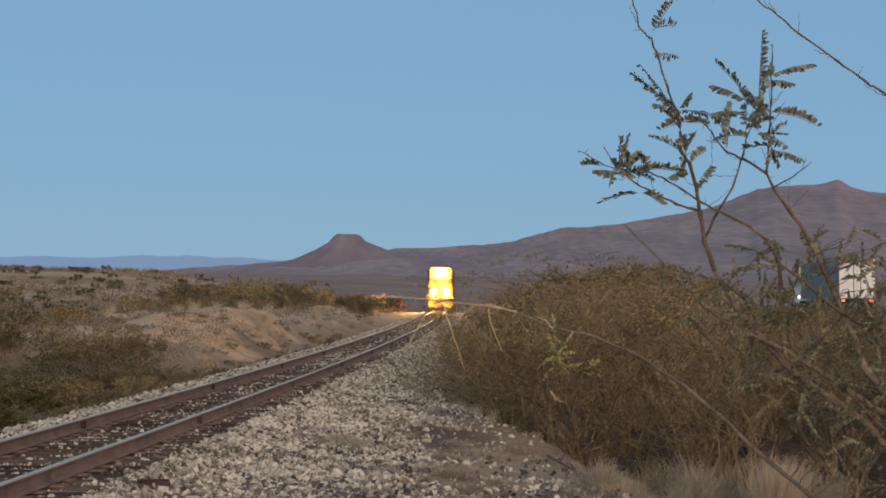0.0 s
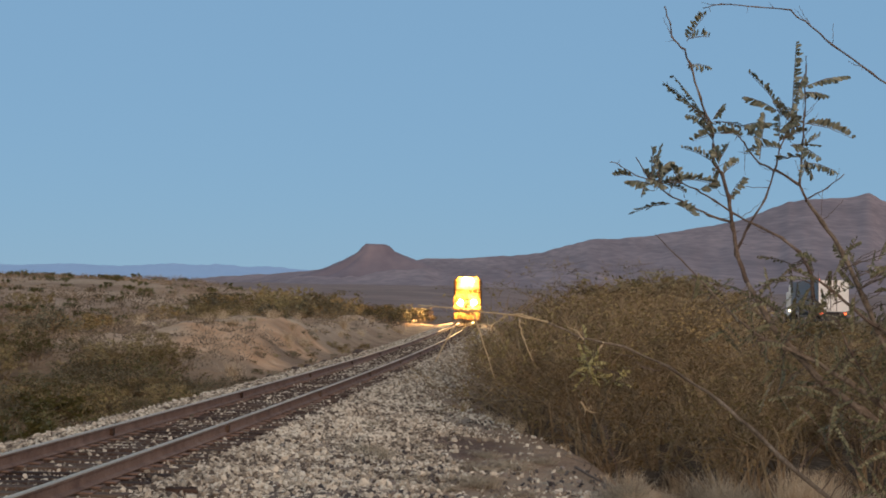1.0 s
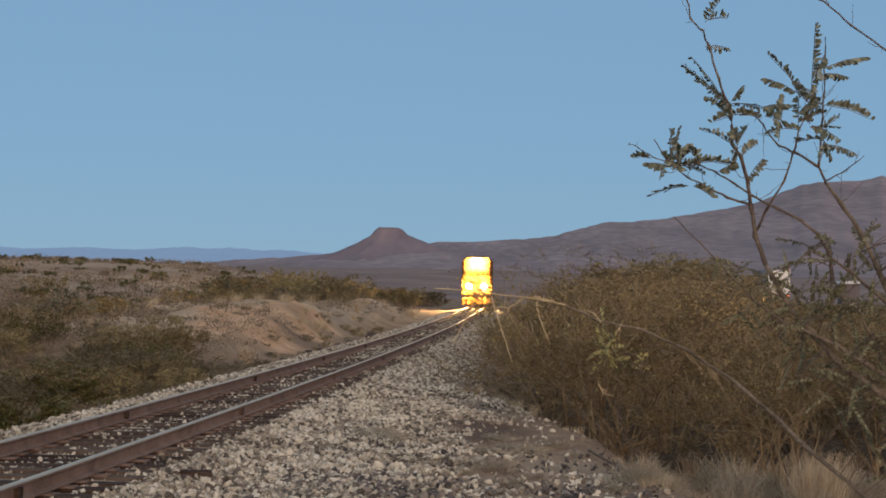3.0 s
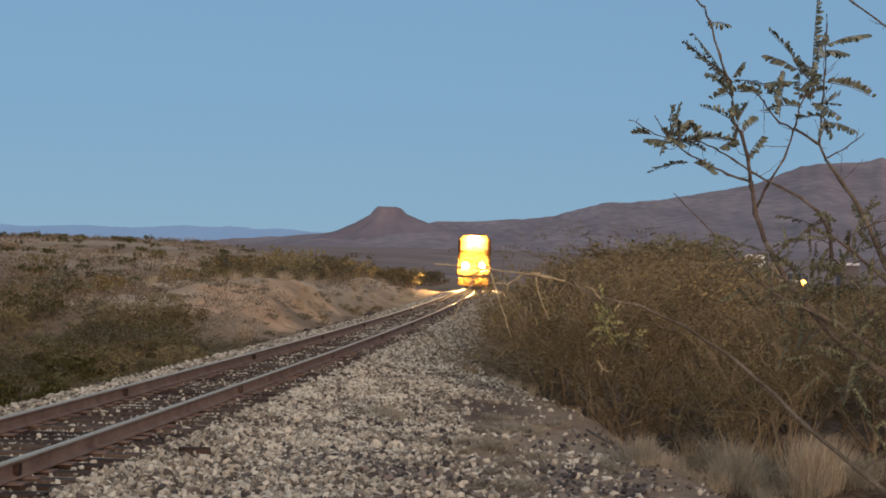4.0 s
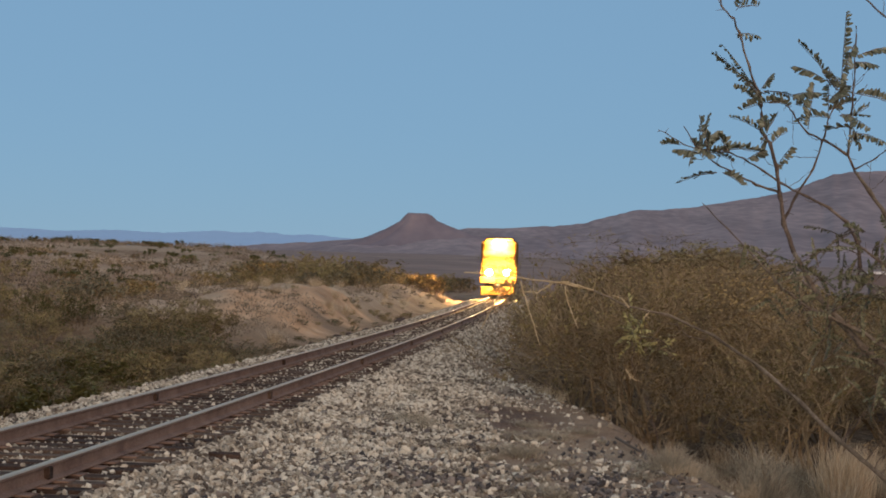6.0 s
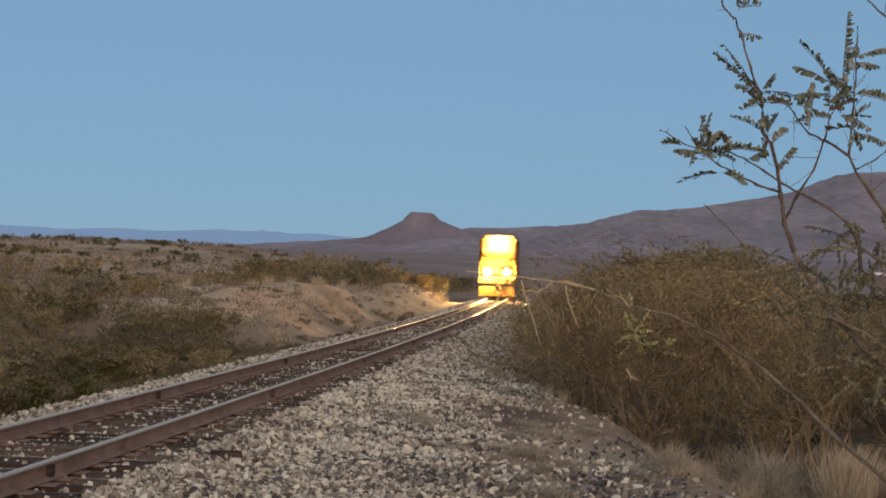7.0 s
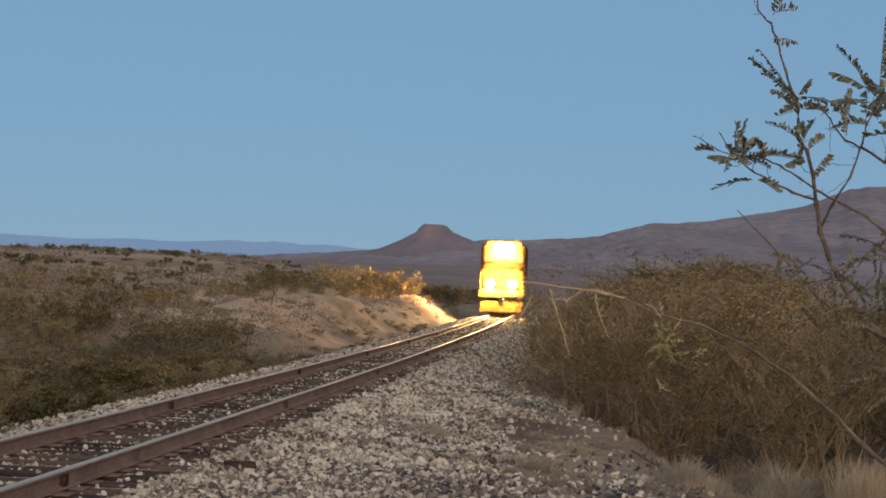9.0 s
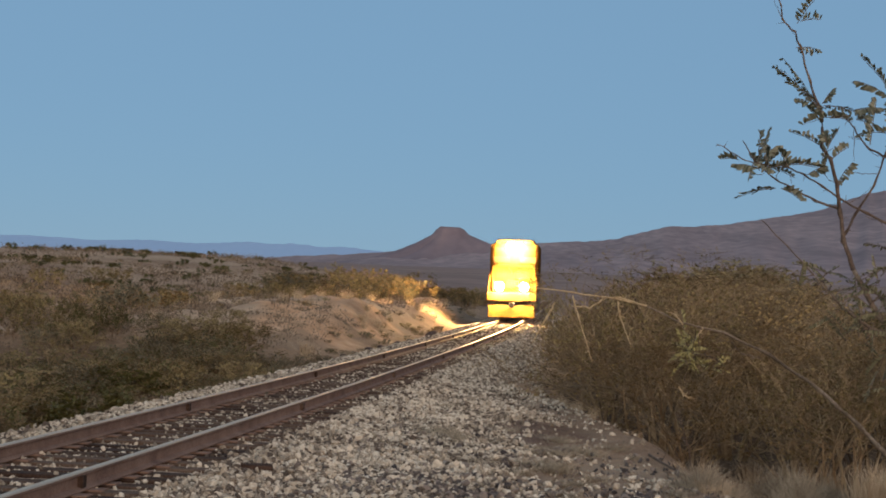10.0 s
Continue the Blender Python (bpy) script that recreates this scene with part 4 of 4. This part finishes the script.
        for (a, b), (c, d) in zip(pts, pts[1:]):
            n = max(1, int(math.hypot(c - a, d - b) / 18))
            nodes += [(a + (c - a) * i / n, b + (d - b) * i / n) for i in range(n)]
    # the long low branch that reaches across towards the track
    low = [(860, -520), (656, -355), (546, -263), (506, -223), (436, -163), (346, -103), (266, -68), (191, -53), (131, -26), (76, -15), (0, -6), (-100, 2)]
    nodes += [(a + (c - a) * i / 8, b + (d - b) * i / 8) for (a, b), (c, d) in zip(low[1:4], low[2:5]) for i in range(8)]
    branch(low[:9], 0.0085, 0.0024, 3.2, 3.09, 0.3, LITBARK)
    branch(low[8:], 0.0024, 0.0016, 3.09, 3.05, 0.3, LAMPLITBARK)
    for pts in ([(-30, -25), (-40, -45), (-68, -98)], [(0, -12), (12, -50), (38, -128)], [(80, -20), (84, -45), (105, -95)], [(131, -26), (80, -12), (52, -14)], [(60, -14), (30, -32), (0, -30)],
                [(195, -55), (180, -40), (165, -34)], [(230, -60), (212, -95), (208, -115)], [(190, -165), (200, -180), (210, -185)]):
        branch(pts, 0.0028, 0.0013, 3.08, 3.08, 0.9, LAMPLITBARK)
    branch([(330, -110), (300, -105), (280, -85), (245, -80)], 0.0018, 0.0008, 3.08, 3.08, 0.4)
    # leaves of the upper left stem
    for f in ((376, 435, 418, 432, 4), (381, 482, 416, 485, 4), (376, 477, 411, 527, 5), (421, 322, 336, 402, 10), (423, 317, 351, 417, 10), (421, 327, 356, 377, 9), (423, 337, 441, 364, 5),
              (424, 262, 366, 287, 6), (466, 317, 386, 299, 8), (424, 300, 396, 330, 6), (451, 197, 478, 236, 4), (440, 240, 470, 262, 4), (423, 240, 450, 290, 5)):
        frond(*f)
    for f in ((314, 229, 316, 287, 8), (311, 229, 346, 262, 7), (306, 232, 296, 202, 6), (346, 227, 431, 222, 11), (316, 227, 376, 207, 8), (346, 187, 276, 167, 9), (356, 187, 391, 165, 7), (311, 222, 271, 227, 5),
              (330, 225, 322, 270, 7), (366, 224, 345, 255, 6), (400, 212, 430, 228, 6), (311, 229, 330, 290, 6)):
        frond(*f)
    for f in ((556, 337, 486, 422, 9), (541, 352, 481, 379, 7), (586, 397, 661, 417, 9), (586, 387, 626, 382, 5), (586, 332, 671, 305, 11), (546, 287, 496, 287, 7), (561, 292, 616, 292, 7), (582, 272, 536, 265, 6),
              (582, 262, 641, 247, 7), (506, 267, 516, 347, 8), (476, 327, 526, 332, 7), (541, 317, 575, 345, 6), (540, 300, 590, 318, 7), (586, 420, 560, 350, 7)):
        frond(*f)
    frond(561, 297, 571, 477, 17, 2.8, 20)
    for u, v, reach in ((422, 325, 75), (345, 232, 60), (310, 235, 45), (555, 300, 70), (585, 330, 60), (580, 270, 55), (490, 300, 45), (430, 265, 40), (545, 345, 50)):
        for k in range(3):
            a, ln = rnd.uniform(0, 6.283), reach * rnd.uniform(0.45, 0.9)
            du, dv = rnd.gauss(0, 12), rnd.gauss(0, 12)
            frond(u + du, v + dv, u + du + math.cos(a) * ln, v + dv + math.sin(a) * ln * 0.8, rnd.randint(4, 7), 2.8, 17)
    for k in range(500):
        u, v = rnd.uniform(380, 860), rnd.uniform(-340, 170)
        if v > 60 + (u - 480) * 0.25 or v < -1.1 * (u - 380) + 20:
            continue
        nu, nv = min(nodes, key=lambda q: math.hypot(q[0] - u, q[1] - v))
        if math.hypot(nu - u, nv - v) > 110:
            continue
        a, ln = rnd.uniform(0, 6.283), rnd.uniform(35, 70)
        y = rnd.uniform(2.76, 2.92)
        frond(u, v, u + math.cos(a) * ln, v + math.sin(a) * ln, rnd.randint(5, 9), y, 12, pale)
        branch([(nu, nv), ((u + nu) / 2 + rnd.uniform(-6, 6), (v + nv) / 2 + rnd.uniform(2, 8)), (u, v)], 0.0014, 0.0007, 2.83, y)
    branch([(228, -62), (222, -90), (208, -120), (200, -150), (206, -172)], 0.0016, 0.0008, 3.08, 3.08, 0.5)
    branch([(222, -90), (238, -110), (262, -118), (272, -128)], 0.0015, 0.0008, 3.08, 3.08, 0.5)
    for k in range(30):
        u, v = rnd.gauss(210, 17), rnd.gauss(-106, 17)
        a, ln = rnd.uniform(0, 6.283), rnd.uniform(20, 38)
        frond(u, v, u + math.cos(a) * ln, v + math.sin(a) * ln, 6, 3.08, 12, bright)
    for k in range(9):
        u, v = rnd.gauss(258, 9), rnd.gauss(-122, 7)
        a, ln = rnd.uniform(0, 6.283), rnd.uniform(12, 24)
        frond(u, v, u + math.cos(a) * ln, v + math.sin(a) * ln, 4, 3.08, 10, bright)
    upper = [q for q in nodes if q[1] > 120]
    for k in range(34):
        u, v = rnd.choice(upper)
        a, ln = rnd.gauss(1.7, 0.9), rnd.uniform(20, 60)
        branch([(u, v), (u + math.cos(a) * ln * 0.5, v + math.sin(a) * ln * 0.5 - 3), (u + math.cos(a) * ln, v + math.sin(a) * ln)], 0.0010, 0.0005, 2.83, 2.83)
    # trunk
    trunk = [spot(1000, -420, 2.86), spot(1080, -800, 2.9), spot(1090, -1400, 2.95), Vector((1.12, 2.95, ground_z(1.12, 2.95) - 0.1))]
    stem = Soup()
    stem.tube(trunk, [0.02, 0.028, 0.034, 0.045], 8)
    part("trunk", stem.mesh("trunk", BARK, True), BARK, tree)
    for a in ((980, -360), (990, -330), (1000, 230), (860, -520), (900, -260), (880, -330)):
        y = 3.2 if a == (860, -520) else 2.86
        wood.tube([spot(*a, y), spot(1030, -560 + 0.3 * a[1], y), spot(1080, -900, 2.92)], [0.009, 0.012, 0.016], 6)
    for nm, soup, mat, label in (("twig", wood, BARK, "fine dark twigs and leaf stalks"), ("thorns", thorns, BARK, ""), ("young_twig", young, LAMPLITBARK, "thorny twigs coloured pale straw as if lit by the lamps"), ("crown", fronds, LEAFLET, "small olive leaflets in pinnate leaves"), ("leaf_clump", bright, LEAFLET_LIT, "olive leaflets in a hanging clump, coloured yellow as if lit"), ("lower_crown", pale, LEAFLET_PALE, "paler olive leaflets on the low branches")):
        tagged(part(nm, soup.mesh(nm, mat), mat, tree, label), kind="stuff")


build_tree()


def build_debris():
    rnd = random.Random(77)

    def stick(name, label, pts, r):
        s = Soup()
        path = [Vector((x, y, ground_z(x, y) + 0.02 + h)) for x, y, h in pts]
        s.tube(path, [r * (1 - 0.6 * i / (len(path) - 1)) for i in range(len(path))], 6)
        ob = tagged(new(name, s.mesh(name, BARK, True)), label, "branch")
        for k in range(3):
            a = path[1 + k % (len(path) - 2)]
            t = Soup()
            t.tube([a, a + Vector((rnd.uniform(-0.1, 0.1), rnd.uniform(-0.3, 0.3), 0.14)), a + Vector((rnd.uniform(-0.2, 0.2), rnd.uniform(-0.5, 0.5), 0.2))], [r * 0.5, r * 0.35, r * 0.15], 4)
            p = new("twig", t.mesh("twig", BARK))
            p.parent = ob

    stick("fallen_branch", "dead brown branch lying on the gravel shoulder", [(1.58, 24.2, 0.0), (1.70, 23.3, 0.05), (1.84, 22.4, 0.03), (1.98, 21.2, 0.05), (2.05, 20.1, 0.0)], 0.022)
    stick("dead_branch", "thin dead branch caught in the dry grass", [(2.4, 26.0, 0.0), (2.3, 25.6, 0.35), (2.15, 25.3, 0.6), (2.05, 25.2, 0.75)], 0.014)

    def rock(x, y, size, label, mat):
        bm = bmesh.new()
        bmesh.ops.create_icosphere(bm, subdivisions=3, radius=size)
        off = Vector((x * 3.1, y * 1.7, 0.5))
        for v in bm.verts:
            v.co *= 1 + 0.4 * noise.noise(v.co / size * 0.9 + off) + 0.12 * noise.noise(v.co / size * 3 + off)
            v.co.z *= 0.62
        ob = new("rock", mesh_of("rock", bm, mat))
        ob.matrix_basis = pose(x, y, ground_z(x, y) + size * 0.25, 0, 0, rnd.uniform(0, 360))
        tagged(ob, label, "rock", "loose rocks")

    for x, y, size in ((-6.75, 38.5, 0.15), (-6.6, 38.9, 0.10), (-5.7, 52.0, 0.17), (-4.9, 70.0, 0.24), (0.05, 43.0, 0.11), (0.95, 43.0, 0.09), (-0.2, 41.5, 0.10), (-7.2, 34.0, 0.12), (-5.55, 54.5, 0.14), (-5.3, 57.5, 0.17), (-5.1, 60.0, 0.12), (-6.1, 48.5, 0.13), (-6.4, 45.5, 0.11), (-4.75, 66.0, 0.16)):
        rock(x, y, size, "dark brown rock lying beside the ballast", DARKROCK)
    bm = box((0.30, 0.13, 0.06), (0, 0, 0.025), 0.01)
    for v in bm.verts:
        v.co += Vector((rnd.uniform(-0.03, 0.03), rnd.uniform(-0.02, 0.02), rnd.uniform(-0.015, 0.015)))
    ob = new("wood_chunk", mesh_of("wood_chunk", bm, TIE))
    ob.matrix_basis = pose(-3.05, 16.9, ground_z(-3.05, 16.9) + 0.01, 3, 2, 12)
    tagged(ob, "dark splintered piece of old tie on the ballast", "wood")


build_debris()


# ---- highway, vehicles and building across the brush ----
def road_x(y):
    return 29.5 + (y - 115) * 0.054


def road_z(y):
    return 0.80 - 0.0035 * max(0.0, y - 180)


def build_road():
    ys = steps([(40, 420, 10)])
    verts = []
    for y in ys:
        for o in (-9.5, -7.0, 5.5, 8.0):
            verts.append((road_x(y) + o, y, road_z(y) if -8 < o < 6 else road_z(y) - 1.0))
    grid_object("road", verts, 4, len(ys), ASPHALT)
    tagged(scene.objects["road"], "grey asphalt highway beyond the brush", "road")


def wheel(parent, x, y, r, w):
    ty = part("tyre", cylinder(r, r, (x - w / 2, y, r), (x + w / 2, y, r), 20), RUBBER, parent)
    part("rim", cylinder(r * 0.55, r * 0.5, (x - w / 2 - 0.01, y, r), (x + w / 2 + 0.01, y, r), 14), DARKSTEEL, ty)


def build_truck():
    t = thing("semi_truck", "white box semi truck with red tail lights driving on the highway", "truck")
    body = part("trailer_box", box((2.6, 16.0, 2.85), (0, 8.0, 2.62), 0.03), BLUEGREY, t, "pale blue grey trailer box")
    part("rear_door", box((1.26, 0.06, 2.7), (-0.64, -0.035, 2.62), 0.01), WHITE, body, "white rear door")
    part("rear_door", box((1.26, 0.06, 2.7), (0.64, -0.035, 2.62), 0.01), WHITE, body, "white rear door")
    for x in (-0.25, 0.25):
        part("lock_rod", cylinder(0.025, 0.025, (x, -0.085, 1.3), (x, -0.085, 3.95), 8), DARKSTEEL, body)
    part("bumper", box((2.4, 0.12, 0.14), (0, 0.1, 0.55), 0.02), DARKSTEEL, t)
    part("chassis", box((1.1, 15.4, 0.3), (0, 8, 1.05), 0.02), DARKSTEEL, t)
    for x in (-1.0, 1.0):
        part("tail_light", box((0.24, 0.08, 0.12), (x, -0.05, 1.08), 0.02), LAMP_RED, t, "glowing red tail light")
    for x in (-1.2, 1.2):
        part("marker_light", box((0.07, 0.05, 0.05), (x, -0.07, 4.0), 0.01), LAMP_RED, t)
    for y in (1.4, 2.7, 15.2, 16.5, 20.0):
        for x in (-1.08, 1.08):
            wheel(t, x, y, 0.51, 0.45)
    cab = part("cab", box((2.45, 2.6, 2.4), (0, 18.6, 1.95), 0.12), WHITE, t, "white tractor cab")
    part("cab_roof", box((2.3, 1.6, 0.75), (0, 18.1, 3.45), 0.2), WHITE, cab)
    part("hood", box((2.0, 1.4, 1.3), (0, 20.4, 1.35), 0.15), WHITE, cab)
    part("windshield", box((2.1, 0.05, 0.8), (0, 19.92, 2.55), 0.02), GLASS, cab)
    part("marker_light", box((0.06, 0.2, 0.2), (-1.26, 17.4, 1.35), 0.02), LAMP_MARK, cab, "white side marker light")
    return t


def build_car():
    c = thing("car", "silver car with bright warm headlights approaching on the highway", "car")
    bm = box((1.82, 4.5, 0.62), (0, 2.25, 0.62), 0.12)
    part("body", bm, CARPAINT, c)
    bm = box((1.5, 2.4, 0.58), (0, 2.5, 1.18), 0.16)
    part("cabin", bm, GLASS, c, "dark glazed cabin")
    part("roof", box((1.36, 1.5, 0.05), (0, 2.6, 1.475), 0.02), CARPAINT, c)
    for x in (-0.72, 0.72):
        part("headlight", cylinder(0.23, 0.19, (x, 0.06, 0.68), (x, -0.05, 0.68), 14), LAMP_CAR, c, "glowing warm headlight")
        for y in (0.85, 3.6):
            wheel(c, x * 1.15, y, 0.33, 0.22)
    part("grille", box((0.9, 0.06, 0.2), (0, -0.01, 0.6), 0.02), BLACKPAINT, c)
    return c


def build_building():
    x, y = 74.7, 330.0
    z = ground_z(x, y)
    b = thing("white_building", "small building with a pale roof across the brush", "building", (x, y, z))
    h = 4.7 - z
    part("wall", box((3.6, 4.0, h), (0, 0, h / 2 - 0.3)), MUDWALL, b, "brown mud wall")
    part("roof", box((4.0, 4.6, 0.55), (0, 0, h - 0.2), 0.06), ROOFING, b, "pale metal roof")
    part("door", box((0.95, 0.08, 2.05), (-1.0, -2.02, 1.0)), MUDWALL, b)


build_road()
truck = build_truck()
car = build_car()
build_building()


# ---- locomotive ----
def build_locomotive():
    """Front at y = 0, facing the camera; its rail level is z = 0."""
    e = thing("locomotive", "diesel locomotive with blazing headlight and ditch lights on the track", "locomotive")
    frame_ob = part("underframe", box((2.95, 17.6, 0.35), (0, 9.4, 1.35), 0.04), BLACKPAINT, e)
    part("plow", box((2.7, 0.12, 0.75), (0, 0.15, 0.52), 0.05, pose(0, 0, 0, -14)), GLAREPAINT, e, "dark steel snow plow")
    part("coupler", box((0.3, 0.7, 0.3), (0, -0.1, 0.9), 0.05), DARKSTEEL, e)
    part("front_platform", box((2.9, 1.1, 0.5), (0, 0.65, 1.35), 0.05), GLAREPAINT, e)
    nose = part("nose", box((2.75, 1.7, 1.75), (0, 1.95, 2.35), 0.4), GLAREPAINT, e, "wide short nose, dark orange for the lamps' halo")
    part("nose_door", box((0.62, 0.05, 1.3), (0.45, 1.09, 2.3), 0.02), GLAREPAINT, nose)
    cab = part("cab", box((2.95, 2.6, 3.0), (0, 4.0, 3.05), 0.3), GLAREPAINT, e, "wide cab, dark orange for the lamps' halo")
    part("cab_roof", box((2.3, 2.6, 0.3), (0, 4.0, 4.60), 0.14), GLAREPAINT, cab)
    for x in (-0.78, 0.78):
        part("windshield", box((0.95, 0.05, 0.34), (x, 2.69, 3.55), 0.02), GLAREGLASS, cab)
    for x in (-0.95, 0.95):
        part("number_board", box((0.5, 0.06, 0.2), (x, 2.68, 4.18), 0.02), GLAREPAINT, cab, "dark number board")
    part("hood", box((1.9, 11.6, 2.6), (0, 11.2, 2.85), 0.10), GLAREPAINT, e)
    part("fuel_tank", box((2.6, 4.6, 0.85), (0, 9.4, 0.75), 0.12), BLACKPAINT, e)
    for ty in (4.2, 14.8):
        bogie = part("truck_frame", box((2.3, 4.2, 0.45), (0, ty, 0.75), 0.06), DARKSTEEL, e)
        for k in (-1.6, 0, 1.6):
            for x in (-0.76, 0.76):
                part("wheel", cylinder(0.51, 0.51, (x - 0.07, ty + k, 0.51), (x + 0.07, ty + k, 0.51), 24), DARKSTEEL, bogie)
    for x in (-1.35, 1.35):
        bm = bmesh.new()
        for y in (0.2, 0.9):
            add_cylinder(bm, 0.02, 0.02, (x, y, 1.5), (x, y, 2.6), 8)
        add_cylinder(bm, 0.02, 0.02, (x, 0.2, 2.6), (x, 0.9, 2.6), 8)
        part("handrail", bm, GLAREPAINT, e)
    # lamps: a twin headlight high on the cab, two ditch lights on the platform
    housing = part("headlight_housing", box((0.7, 0.34, 0.3), (0, 2.58, 4.32), 0.05), GLAREPAINT, cab)
    for x in (-0.25, 0.25):
        bm = bmesh.new()
        bmesh.ops.create_uvsphere(bm, u_segments=16, v_segments=8, radius=0.23, matrix=Matrix.Translation((x, 2.3, 4.32)) @ Matrix.Diagonal((1, 0.8, 1, 1)))
        part("headlight", bm, LAMP_HEAD, housing, "blazing warm headlight", True)
    # plates added to keep the headlight's glow off the bank
    for x in (-0.52, 0.0, 0.52):
        part("side_visor", box((0.03, 0.95, 0.56), (x, 1.7, 4.32), 0.008), GLAREPAINT, housing)
    for x in (-0.7, 0.7):
        stand = part("ditch_light_housing", box((0.28, 0.42, 0.3), (x, 0.2, 1.86), 0.05), GLAREPAINT, e)
        bm = bmesh.new()
        bmesh.ops.create_uvsphere(bm, u_segments=16, v_segments=8, radius=0.23, matrix=Matrix.Translation((x, -0.15, 1.95)) @ Matrix.Diagonal((1, 0.8, 1, 1)))
        part("ditch_light", bm, LAMP_DITCH, stand, "blazing warm ditch light", True)
        # added plates again, narrowing the ditch lights' spread to the sides
        for side in (-0.32, 0.32):
            part("side_visor", box((0.03, 0.85, 0.62), (x + side, -0.62, 1.95), 0.008), GLAREPAINT, stand)
    return e


locomotive = build_locomotive()


# ---- what moves ----
def motions():
    rows = []
    for i in range(21):
        t = i * 0.5
        y = 176.0 - 8.4 * t
        rows.append((t, pose(track_x(y), y, rail_z(y), 0, 0, -math.degrees(math.atan(track_slope(y))))))
    walk(locomotive, rows)
    rows = []
    for i in range(11):
        t = float(i)
        y = 115 + 22.5 * t
        rows.append((t, pose(road_x(y) + 0.3, y, road_z(y), 0, 0, -3.1)))
    walk(truck, rows)
    rows = []
    for i in range(11):
        t = float(i)
        y = 231 - 23.5 * t
        rows.append((t, pose(25.9 + (y - 113) * 0.028, y, road_z(y), 0, 0, -1.6)))
    walk(car, rows)


motions()
